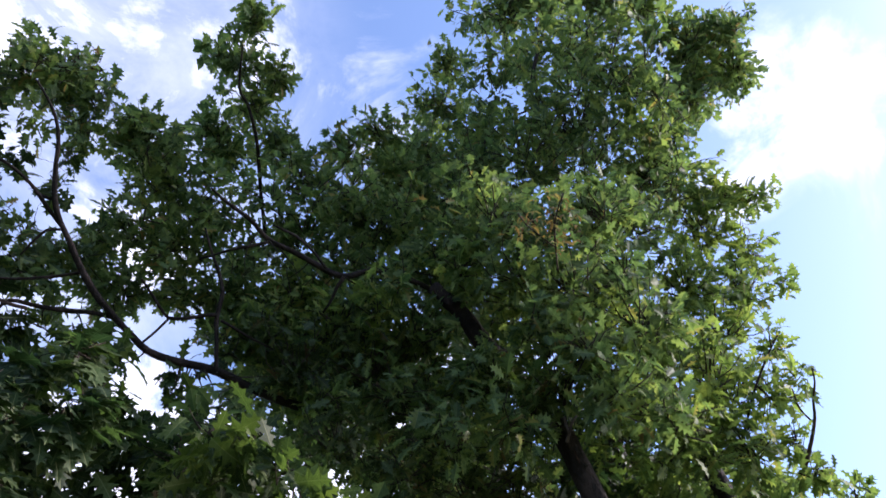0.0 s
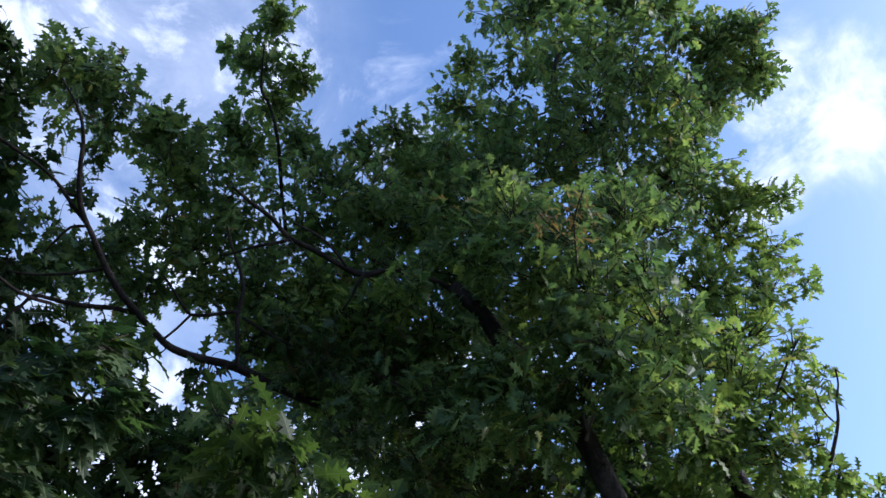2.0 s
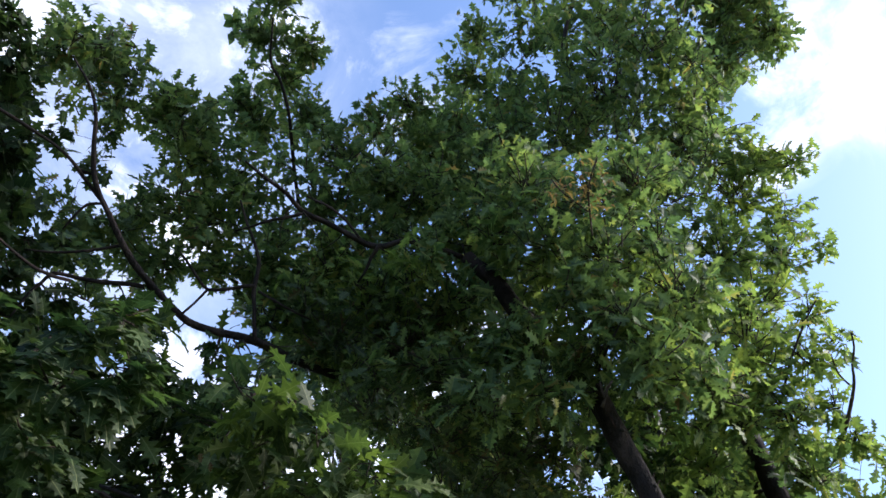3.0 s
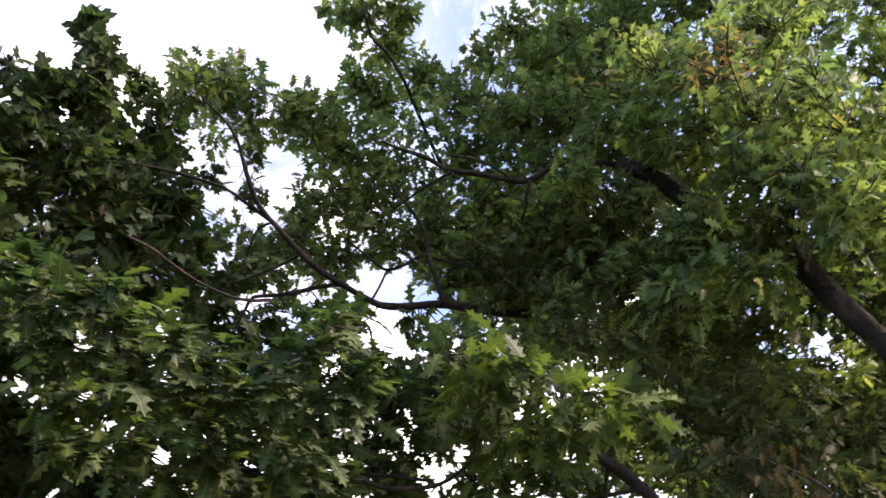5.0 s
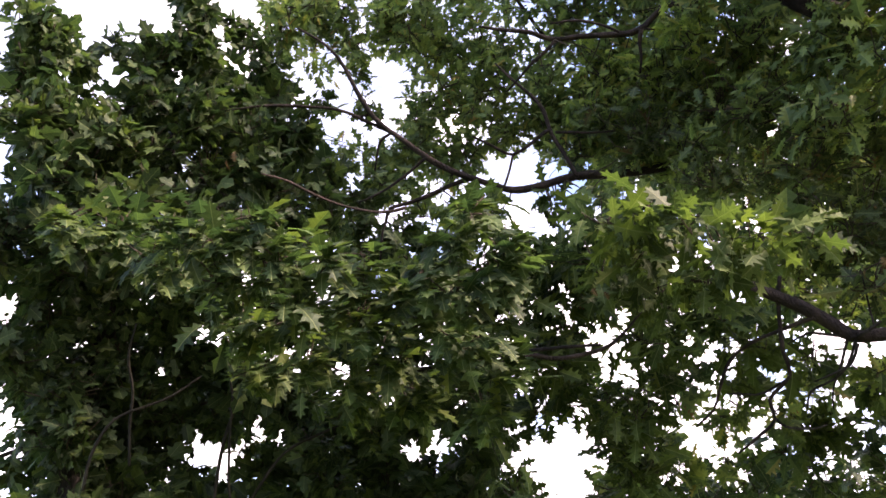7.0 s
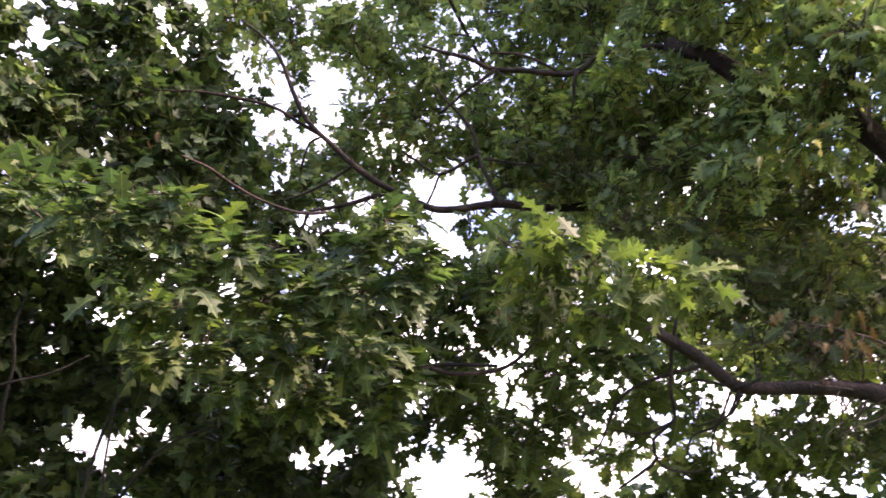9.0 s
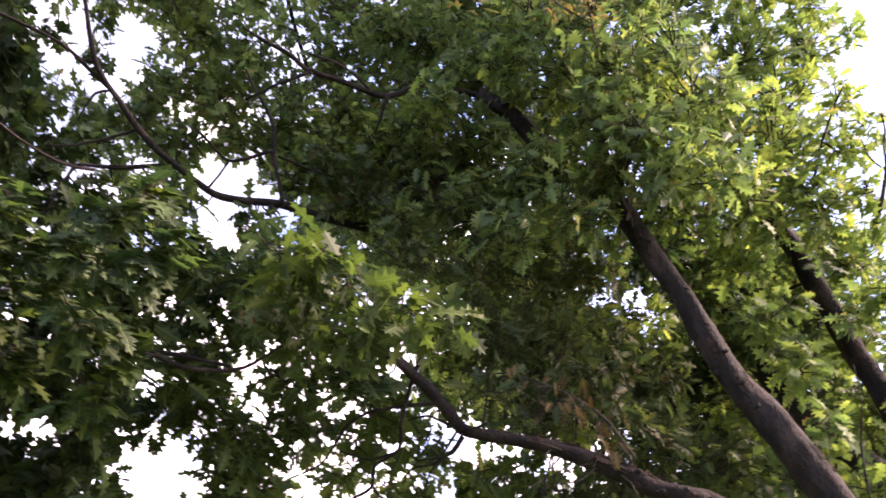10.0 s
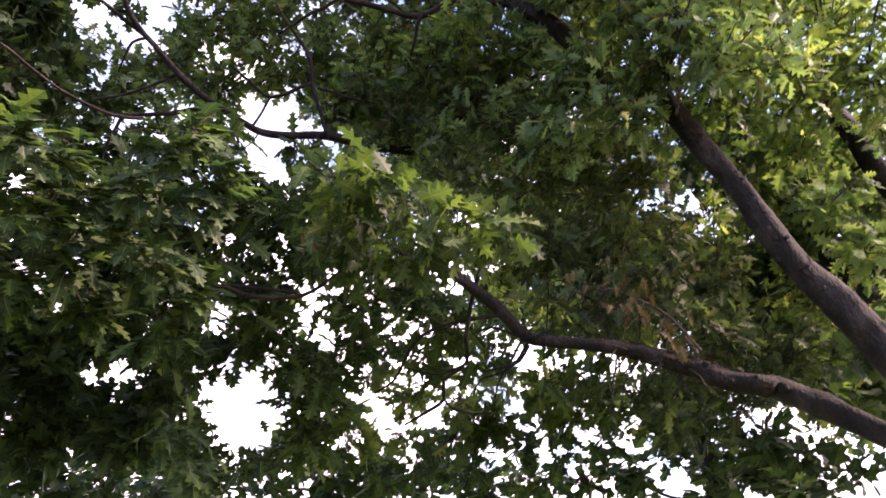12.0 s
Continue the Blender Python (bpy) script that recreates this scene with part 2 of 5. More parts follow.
OAK_RIGHT_LOW = [(1.47, 4.54, 4.57, 0.27), (2.28, 6.01, 5.33, 0.46), (1.49, 4.55, 4.16, 0.26), (2.61, 5.66, 5.28, 0.4), (2.52, 4.91, 4.53, 0.26), (1.63, 4.67, 3.88, 0.26), (2.58, 6.11, 4.77, 0.4), (2.46, 4.99, 4.03, 0.25), (1.64, 4.64, 3.45, 0.22), (2.56, 6.08, 4.14, 0.39), (2.43, 5.02, 3.49, 0.36), (1.82, 4.72, 3.12, 0.22), (2.15, 4.83, 3.08, 0.3), (1.41, 5.75, 4.99, 0.42), (1.69, 6.24, 4.4, 0.48), (2.84, 5.07, 4.42, 0.27), (1.52, 6.52, 3.83, 0.48), (2.88, 4.91, 4.85, 0.18)]
NEAR_SPRAY = [(-1, 2.72, 3.75, 0.13), (-0.87, 2.79, 3.74, 0.15), (-0.68, 2.83, 3.62, 0.15), (-1, 2.94, 3.66, 0.16), (-0.61, 2.94, 3.51, 0.15), (-0.49, 3.06, 3.53, 0.15), (-0.77, 3.12, 3.53, 0.16), (-0.33, 3.21, 3.55, 0.13), (-1.02, 3.22, 3.61, 0.17), (-1.24, 3.13, 3.76, 0.14)]
HANG = [(-1.33, 3.79, 3.72, 0.16), (-1.6, 4.06, 3.47, 0.19), (-0.88, 4.11, 3.62, 0.19), (-1.76, 4.34, 3.23, 0.21), (-0.65, 4.32, 3.54, 0.17), (-0.37, 4.66, 3.38, 0.16), (-0.08, 4.91, 3.36, 0.25), (-1.82, 3.67, 3.75, 0.16), (-1.09, 4.45, 3.55, 0.12), (-0.96, 5.56, 3.63, 0.29), (-0.41, 5.66, 3.59, 0.21)]
NEAR_LEFT = [(-1.39, 2.22, 3.73, 0.14), (-1.52, 2.21, 3.63, 0.09), (-1.29, 2.3, 3.57, 0.12), (-1.59, 2.3, 3.48, 0.17), (-1.39, 2.33, 3.46, 0.14), (-1.64, 2.41, 3.32, 0.17), (-1.6, 2.62, 3.23, 0.1), (-1.75, 2.7, 3.12, 0.14), (-1.94, 3.13, 2.9, 0.15), (-1.97, 3.38, 2.82, 0.14)]
MAPLE_TOP = [(-3.15, 1.89, 6.57, 0.19), (-3.14, 2.04, 6.52, 0.19), (-3.3, 2.01, 6.3, 0.23), (-3.43, 1.89, 6.14, 0.25), (-3.26, 2.18, 6.24, 0.25), (-3.76, 1.37, 6.07, 0.25), (-3.74, 1.18, 6.15, 0.19), (-3.72, 1.56, 6.04, 0.13), (-3.86, 1.31, 5.87, 0.24), (-3.55, 1.92, 5.89, 0.25), (-3.87, 1.43, 5.55, 0.32), (-3.31, 2.22, 5.8, 0.32), (-3.18, 2.52, 5.71, 0.28), (-3.11, 2.69, 6.21, 0.19), (-3.6, 2.03, 5.52, 0.35), (-3.79, 1.74, 5.34, 0.35), (-3.05, 2.77, 5.78, 0.24), (-2.93, 3.04, 5.53, 0.17), (-3.2, 2.76, 5.39, 0.32), (-3.41, 2.45, 5.44, 0.32), (-2.87, 3.27, 5.39, 0.16)]
MAPLE_MID = [(-2.85, 1.23, 3.98, 0.16), (-2.82, 1.45, 4.05, 0.14), (-2.52, 1.51, 3.91, 0.14), (-2.39, 1.59, 3.83, 0.2), (-2.21, 1.69, 3.82, 0.17), (-2.34, 1.72, 3.65, 0.2), (-2.11, 1.82, 3.65, 0.19), (-2.81, 1.73, 3.99, 0.23), (-2.02, 2.01, 3.71, 0.17), (-1.92, 2.14, 3.66, 0.15), (-2.19, 2.01, 3.54, 0.2), (-2.03, 2.19, 3.5, 0.2), (-1.85, 2.34, 3.49, 0.2), (-2.47, 1.95, 3.59, 0.21), (-1.76, 2.35, 3.69, 0.13), (-2.1, 2.42, 3.46, 0.21), (-2.38, 2.27, 3.49, 0.21), (-1.9, 2.67, 3.48, 0.16), (-2.73, 2.25, 3.6, 0.2), (-2.38, 2.5, 3.37, 0.22), (-2.14, 2.71, 3.36, 0.22)]
MAPLE_LOW = [(-4.17, 1.92, 4.81, 0.35), (-4.23, 2.28, 4.85, 0.26), (-4.34, 2.02, 4.52, 0.23), (-4.38, 2.5, 4.48, 0.32), (-4.46, 2.22, 4.18, 0.35), (-4.09, 2.7, 4.7, 0.32), (-4.16, 3.01, 4.5, 0.29), (-4.56, 2.85, 4.26, 0.33), (-4.26, 3.27, 4.25, 0.25), (-3.69, 3.35, 4.11, 0.23), (-4.54, 2.38, 3.9, 0.31), (-2.95, 3.42, 3.67, 0.21), (-2.56, 3.67, 3.72, 0.17), (-3.57, 3.48, 3.87, 0.23), (-4.28, 1.54, 4.89, 0.35), (-4.54, 1.85, 4.36, 0.35), (-3.81, 2.6, 4.77, 0.27), (-3.01, 3.77, 4.2, 0.19), (-3.64, 3.7, 3.68, 0.23), (-2.5, 3.95, 4.29, 0.19), (-3.8, 3.14, 4.23, 0.21), (-2.54, 3.56, 4.71, 0.15)]
FRONT_FILL = [(0.43, 3.79, 5.21, 0.22), (0.68, 3.72, 5.12, 0.25), (0.95, 3.76, 5.02, 0.29), (1.18, 3.85, 4.88, 0.29), (1.49, 4.03, 4.88, 0.3), (1.1, 3.83, 5.5, 0.31), (1.46, 4.02, 5.49, 0.32), (1.82, 4.25, 5.42, 0.33), (0.82, 3.88, 5.76, 0.32), (0.48, 3.88, 5.81, 0.28), (1.09, 4.04, 4.68, 0.22), (1.36, 4.23, 4.67, 0.22), (1.72, 4.39, 4.82, 0.24), (2.06, 4.45, 5.09, 0.25), (0.12, 4.06, 5.09, 0.26), (-0.48, 4.1, 5.85, 0.33), (-0.8, 4.11, 5.78, 0.33), (-1.1, 4.14, 6.09, 0.3), (-0.23, 4.24, 5.75, 0.29), (-1.29, 4.09, 5.65, 0.29)]
ABOVE_LIMB = [(-0.92, 4.79, 4.08, 0.19), (-0.59, 4.67, 4.19, 0.26), (-0.43, 4.92, 4.01, 0.19), (-0.16, 4.72, 3.77, 0.18), (0.2, 4.78, 3.68, 0.18), (-0.66, 4.2, 4.15, 0.24), (-0.4, 4.41, 4.27, 0.29), (-1.19, 5.36, 3.98, 0.14), (-0.88, 5.47, 3.88, 0.21), (-0.5, 5.18, 3.68, 0.19), (-0.33, 3.58, 5.66, 0.19), (-0.46, 3.71, 5.66, 0.19), (0.09, 3.62, 5.78, 0.23), (0.7, 4.63, 5, 0.24), (0.45, 4.43, 4.97, 0.23), (-0.03, 4.46, 4.93, 0.27), (-0.85, 4.1, 5.06, 0.27), (-1.48, 4.07, 5.47, 0.24), (0.87, 4.78, 4.41, 0.15), (0.31, 3.94, 5.06, 0.22)]
BEHIND = [(-0.47, 6.5, 6.17, 0.47), (0.23, 6.5, 6.54, 0.62), (-0.77, 6.08, 6.96, 0.51), (-0.1, 6.85, 5.7, 0.61), (0.46, 6.8, 5.76, 0.5), (0.13, 7.01, 5.02, 0.54), (0.81, 7.03, 5.35, 0.55), (1.2, 7.21, 4.92, 0.61), (1.79, 7.12, 5.32, 0.62), (2.3, 7.23, 4.83, 0.62), (1.65, 7.33, 4.47, 0.61), (2.63, 7.04, 5.45, 0.58), (2.88, 7.17, 4.54, 0.57), (0.66, 7.16, 4.15, 0.47), (2.18, 7.36, 4.07, 0.61), (3.04, 7.32, 4, 0.57), (2.23, 6.75, 6.11, 0.64), (1.6, 6.69, 6.42, 0.58), (-1.11, 6.21, 6.43, 0.5), (-1.52, 5.67, 7.2, 0.45), (0.42, 6.69, 5.18, 0.42), (-0.29, 6.77, 5.04, 0.47), (-0.91, 6.64, 5.13, 0.37), (-1.79, 5.57, 6.31, 0.26)]
BEHIND_TWO = [(0.14, 5.18, 6.81, 0.36), (1.24, 5.85, 6.27, 0.32), (-0.62, 4.53, 7.3, 0.26), (0.04, 6.01, 5.53, 0.4), (0.15, 6.34, 5, 0.35), (-1.69, 5.29, 6.06, 0.25), (-0.8, 6.28, 4.98, 0.3), (-0.39, 5.74, 5.86, 0.27), (-1.2, 5.72, 5.71, 0.3), (0.46, 6.58, 4.55, 0.35), (0.9, 5.9, 5.62, 0.12), (1, 5.62, 5.93, 0.25), (0.89, 6.1, 5.3, 0.13), (1.05, 5.92, 5.76, 0.28), (1.31, 6.1, 5.41, 0.31)]
BETWEEN = [(-1.73, 2.99, 4.08, 0.15), (-1.55, 3.1, 4.05, 0.13), (-1.32, 3.33, 4.04, 0.17), (-1.69, 3.66, 3.89, 0.15), (-1.38, 4.04, 3.87, 0.19), (-1.1, 3.92, 3.99, 0.18), (-2.06, 4.03, 3.82, 0.16), (-1.62, 4.37, 3.75, 0.11), (-1.81, 3.04, 4.47, 0.13)]
MAPLE_EDGE = [(-2.76, 3.43, 5, 0.11), (-2.86, 3.24, 5.1, 0.15), (-2.97, 3.08, 5.17, 0.17), (-3.11, 2.9, 5.2, 0.19), (-3, 2.79, 5.8, 0.2), (-3.08, 2.54, 6.44, 0.19), (-3.14, 2.51, 6.02, 0.21), (-2.26, 3.46, 3.73, 0.16), (-2.04, 2.96, 4.07, 0.15), (-2.05, 3.17, 3.95, 0.16), (-3.57, 1.67, 6.25, 0.11), (-3.09, 2.3, 6.56, 0.17), (-3.61, 1.79, 5.47, 0.23), (-3.09, 3.34, 4.63, 0.16), (-2.82, 3.6, 4.38, 0.16), (-3.42, 3.47, 4.31, 0.16), (-2.49, 3.72, 4.14, 0.14), (-2.43, 3.65, 4.67, 0.16), (-3.93, 3.14, 4.45, 0.18)]
UPPER_FILL = [(1.01, 4.12, 9.08, 0.34), (1.07, 4.36, 8.47, 0.45), (1.34, 4.29, 7.97, 0.43), (0.74, 4.1, 7.96, 0.42), (0.32, 4.16, 7.96, 0.42), (-1.56, 4.1, 6.53, 0.22), (-1.34, 4, 6.93, 0.15), (-0.94, 4.17, 6.63, 0.32), (-1.38, 4.15, 5.99, 0.3), (-1.64, 4.11, 5.65, 0.21), (-1.12, 4.24, 5.84, 0.25), (-0.56, 4.27, 7.12, 0.39), (-2.52, 3.63, 6.22, 0.22), (-2.26, 3.69, 6.3, 0.27), (-2.72, 3.56, 6.02, 0.22), (-2.93, 3.54, 6.05, 0.15), (-2.07, 3.73, 6.5, 0.27), (1.54, 4.17, 7.01, 0.44), (2.05, 4.42, 7.69, 0.43), (-0.82, 4.29, 6.27, 0.27), (0.4, 4.39, 8.51, 0.34), (1.46, 4.77, 7.6, 0.32)]
CENTRE_FILL = [(-2.14, 3.72, 6.94, 0.29), (-1.96, 3.99, 6.67, 0.11), (-1.67, 4.1, 6.41, 0.21), (-2.24, 3.92, 6.33, 0.21), (-2.02, 4.12, 6.13, 0.2), (-1.6, 4.22, 5.91, 0.26), (-2.46, 3.84, 6.03, 0.15), (-1.3, 4.33, 6.32, 0.32), (-1.29, 4.13, 6.77, 0.16), (-2.26, 3.44, 7.2, 0.22), (-1.22, 4.42, 5.81, 0.26), (-1.44, 4.21, 5.53, 0.19), (-0.33, 3.62, 5.62, 0.17), (-0.74, 4.22, 5.98, 0.3), (-0.5, 4.27, 5.66, 0.29), (-1.09, 4.29, 5.22, 0.24), (-0.12, 4.35, 5.61, 0.29)]
MAPLE_MASS = [(-3.88, 1.51, 5.78, 0.18), (-3.78, 1.69, 5.52, 0.24), (-3.82, 1.54, 5.1, 0.26), (-3.7, 1.81, 5.09, 0.26), (-3.54, 2.06, 5.11, 0.26), (-3.4, 2.35, 5.06, 0.22), (-3.8, 1.69, 4.73, 0.29), (-3.66, 1.98, 4.73, 0.29), (-3.48, 2.24, 4.72, 0.25), (-3.22, 2.69, 5.12, 0.19), (-3.21, 2.52, 4.78, 0.22), (-3.1, 2.84, 4.8, 0.22), (-2.9, 3.11, 4.72, 0.22), (-2.81, 3.33, 4.55, 0.18), (-2.52, 3.41, 4.37, 0.21), (-2.95, 2.96, 5.28, 0.19), (-3.87, 1.43, 5.4, 0.23), (-2.98, 3.18, 4.39, 0.22), (-3.2, 2.85, 4.51, 0.25)]
EDGE_SPRAYS = [(-4.81, 3.32, 4.34, 0.1), (-4.62, 3.57, 4.36, 0.11), (-4.51, 3.77, 4.27, 0.1), (-4.9, 3.46, 4.02, 0.11), (-4.55, 3.9, 4.02, 0.11), (-4.64, 3.58, 3.8, 0.12), (-1.59, 4.88, 3.82, 0.09), (-1.42, 5.01, 3.63, 0.08), (-1.26, 5.02, 3.71, 0.09), (-1.1, 5.28, 3.67, 0.08), (-1.2, 5.55, 3.5, 0.1), (-1.77, 5.16, 3.56, 0.1), (-1.78, 4.79, 3.9, 0.12), (-1.46, 4.89, 3.88, 0.11), (-2.96, 3.21, 5.96, 0.09), (-2.74, 3.48, 5.89, 0.09), (-2.88, 3.51, 5.77, 0.09), (-1.73, 4.7, 3.62, 0.07), (-1.48, 5.09, 3.42, 0.09), (-1.31, 4.86, 3.57, 0.07), (-1.01, 5.35, 3.62, 0.1), (-1.75, 5.2, 3.52, 0.1), (-1.95, 4.85, 3.59, 0.11), (-0.76, 5.04, 3.67, 0.08)]
LEFT_EDGE = [(-2.57, 3.36, 4.96, 0.15), (-2.41, 3.39, 5.04, 0.14), (-2.13, 3.38, 4.92, 0.13), (-1.94, 3.35, 4.76, 0.11), (-2.41, 3.23, 4.56, 0.17), (-2.07, 3.18, 4.53, 0.13), (-2.98, 3.56, 5.7, 0.12), (-2.74, 3.69, 5.76, 0.12), (-1.65, 3.86, 5, 0.12), (-1.43, 3.71, 4.63, 0.13), (-1.48, 3.58, 4.43, 0.11), (-1.28, 3.78, 4.62, 0.14), (-1.48, 3.49, 4.21, 0.1), (-1.25, 3.48, 4.17, 0.12), (-1.67, 3.41, 4.19, 0.1), (-1.08, 3.6, 4.26, 0.13), (-1.58, 4.05, 5.44, 0.12), (-1.57, 3.53, 4.09, 0.1), (-1.82, 3.3, 4.24, 0.13), (-1.81, 3.26, 3.93, 0.14), (-1.94, 3.22, 3.87, 0.12), (-2.75, 3.3, 6.33, 0.09), (-3.08, 3.16, 6.5, 0.1), (-2.74, 3.25, 6.64, 0.09)]
FILL_MID = [(-1.82, 3.47, 4.38, 0.19), (-1.52, 3.37, 4.19, 0.19), (-1.82, 3.62, 4.2, 0.13), (-1.52, 3.65, 4, 0.1), (-1.77, 3.8, 3.97, 0.15), (-1.91, 3.96, 3.83, 0.17), (-1.23, 3.88, 3.84, 0.18), (-1.09, 3.55, 4.19, 0.19), (-1.4, 3.73, 4.13, 0.16), (-1.05, 3.96, 3.8, 0.12), (-0.85, 3.95, 3.71, 0.16), (-1.77, 4.22, 3.71, 0.18), (-1.93, 3.65, 3.88, 0.1), (-1.72, 4.5, 3.46, 0.18), (-1.96, 4.47, 3.26, 0.18), (-1.47, 4.41, 3.82, 0.13)]
HANG_FAR = [(-2.1, 4.56, 4.09, 0.21), (-1.99, 4.69, 3.93, 0.23), (-1.43, 4.85, 3.96, 0.22), (-1.12, 4.91, 4, 0.23), (-2.08, 4.98, 3.73, 0.13), (-2.33, 5.2, 3.53, 0.17), (-1.93, 5.34, 3.58, 0.29), (-1.49, 5.54, 3.37, 0.25), (-1.12, 5.79, 3.46, 0.3), (-1.04, 5.88, 3.21, 0.3), (-0.67, 5.92, 3.24, 0.3), (-0.35, 5.63, 3.54, 0.29), (-1.82, 5.66, 3.37, 0.26), (-0.54, 5.55, 3.74, 0.1), (-0.26, 5.35, 3.73, 0.2), (-2.29, 4.48, 4.08, 0.15)]
LOW_LEFT = [(-4.97, 2.54, 4.43, 0.34), (-4.97, 2.98, 4.47, 0.31), (-4.73, 3.23, 4.58, 0.27), (-5.07, 2.71, 4.12, 0.34), (-4.92, 3.02, 4.04, 0.3), (-4.7, 2.52, 3.57, 0.35), (-4.54, 2.81, 3.54, 0.35), (-4.34, 3.08, 3.55, 0.27), (-4.5, 3.62, 4.47, 0.22), (-4.42, 3.97, 4.13, 0.27), (-4.16, 4.05, 4.39, 0.27), (-4.09, 4.21, 4.02, 0.3), (-3.73, 4.28, 4.19, 0.26), (-3.62, 4.3, 3.82, 0.25), (-4.25, 4.08, 3.71, 0.26), (-3.75, 4.33, 3.57, 0.25), (-3.31, 4.37, 3.63, 0.28), (-3.19, 4.18, 4.12, 0.24), (-2.88, 4.33, 3.77, 0.23), (-3, 4.39, 3.46, 0.27), (-2.84, 4.72, 3.51, 0.16), (-2.62, 4.34, 4.02, 0.1), (-4.44, 3.62, 3.6, 0.25), (-4.79, 3.63, 3.96, 0.18)]
LOW_RIGHT = [(-0.54, 5.98, 3.87, 0.1), (-0.74, 6.08, 3.56, 0.18), (-0.1, 5.83, 3.76, 0.26), (0.17, 5.67, 3.63, 0.21), (-0.11, 6.32, 3.62, 0.23), (0.33, 5.93, 3.48, 0.26), (0.58, 5.95, 3.36, 0.26), (0.83, 5.76, 3.21, 0.29), (1.11, 5.77, 3.03, 0.25), (0.57, 6.43, 3.17, 0.32), (1.01, 6.43, 3, 0.32), (-0.53, 6.78, 3.41, 0.29), (-1.21, 6.65, 3.54, 0.29), (-1.56, 6.29, 3.74, 0.16), (-1.94, 6.46, 3.56, 0.34), (-2.37, 6.29, 3.62, 0.34), (-2.52, 5.94, 3.74, 0.24), (1.37, 5.24, 3.17, 0.19), (1.45, 4.93, 3.33, 0.19), (0.03, 6.83, 3.33, 0.29), (-2.97, 6.27, 3.58, 0.3), (-3.37, 6.02, 3.67, 0.3), (1.34, 5.77, 2.87, 0.25)]
DEAD_LEAVES = [(0.22, 4.16, 3.57, 0.09), (0.25, 4.19, 3.5, 0.08), (-0.09, 3.98, 3.68, 0.06), (0.11, 3.84, 4.59, 0.07), (0.36, 3.85, 4.57, 0.08), (0.38, 3.92, 3.12, 0.08), (0.41, 3.9, 3.16, 0.06), (-1.51, 3.54, 3.98, 0.08), (0.18, 4.2, 3.7, 0.06), (0.12, 4.19, 3.72, 0.06), (0.14, 4.17, 3.55, 0.07), (0.18, 4.2, 3.49, 0.06), (0.3, 4.14, 3.61, 0.06), (0.36, 4.14, 3.37, 0.07), (-2.98, 2.25, 5.19, 0.07), (-3.04, 2.24, 5.15, 0.05), (-1.19, 2.85, 3.52, 0.043), (-1.16, 2.9, 3.51, 0.04)]
BROWN_SPRIG = [(0.54, 2.52, 4.82, 0.082), (0.57, 2.55, 4.79, 0.082), (0.61, 2.5, 4.82, 0.082), (0.63, 2.46, 4.85, 0.081), (0.51, 2.56, 4.78, 0.082), (0.59, 2.58, 4.76, 0.082), (0.64, 2.53, 4.79, 0.082), (0.55, 2.48, 4.85, 0.082), (0.4, 2.52, 4.83, 0.082), (0.43, 2.5, 4.85, 0.082), (0.38, 2.55, 4.81, 0.082), (0.6, 2.42, 4.88, 0.082), (0.56, 2.4, 4.9, 0.082)]
GAP_OAK = [(-2.68, 3.89, 6.42, 0.28), (-2.54, 4.11, 6.02, 0.27), (-2.61, 3.68, 5.49, 0.15), (-2.93, 2.91, 7.21, 0.24)]
FAR_LOW = [(-6.17, 8.49, 4.87, 0.68), (-5.47, 9.02, 4.76, 0.61), (-3.29, 7.96, 4.29, 0.44), (-2.62, 8.24, 4.19, 0.5), (-1.89, 8.41, 4.25, 0.5), (-1.37, 9.57, 4.29, 0.48), (-0.24, 8.7, 4.03, 0.44), (0.48, 8.68, 4.08, 0.5), (1.09, 8.71, 3.8, 0.56), (1.67, 8.69, 3.52, 0.44), (-6.25, 7.3, 4.36, 0.62), (-4.43, 4.94, 3.76, 0.44), (-4.21, 5.22, 3.6, 0.44), (-4.2, 5.79, 3.84, 0.36), (-4.25, 6.4, 3.84, 0.39)]
DROOP_SIDE = [(-0.5, 3.93, 3.51, 0.012), (-0.55, 3.94, 3.52, 0.012), (-0.68, 3.93, 3.52, 0.01), (-0.84, 3.92, 3.51, 0.009), (-0.97, 3.93, 3.47, 0.009), (-1.06, 3.96, 3.38, 0.008), (-1.15, 4, 3.28, 0.006), (-1.26, 4, 3.23, 0.005)]
HANG_A = [(-0.89, 4.08, 3.15, 0.007), (-0.86, 4.1, 3.1, 0.007), (-0.75, 4.14, 3.06, 0.006), (-0.68, 4.15, 3.06, 0.004)]
HANG_B = [(-0.74, 4.04, 3.31, 0.007), (-0.89, 4.03, 3.28, 0.006), (-0.96, 4, 3.29, 0.006), (-1.05, 3.97, 3.32, 0.004)]
HANG_C = [(-0.38, 4.03, 3.37, 0.008), (-0.47, 4.06, 3.27, 0.007), (-0.56, 4.07, 3.23, 0.007), (-0.68, 4.06, 3.21, 0.006), (-0.73, 4.08, 3.14, 0.004)]
HANG_D = [(-0.42, 4.03, 3.38, 0.008), (-0.5, 4.06, 3.28, 0.007), (-0.58, 4.08, 3.19, 0.005), (-0.62, 4.11, 3.11, 0.004)]
HANG_E = [(-0.38, 4.02, 3.34, 0.008), (-0.45, 4.05, 3.27, 0.007), (-0.54, 4.04, 3.25, 0.006), (-0.64, 4.03, 3.24, 0.004)]
HANG_F = [(-0.43, 4.01, 3.4, 0.008), (-0.52, 3.99, 3.45, 0.007), (-0.57, 3.98, 3.47, 0.006), (-0.68, 3.99, 3.46, 0.004)]
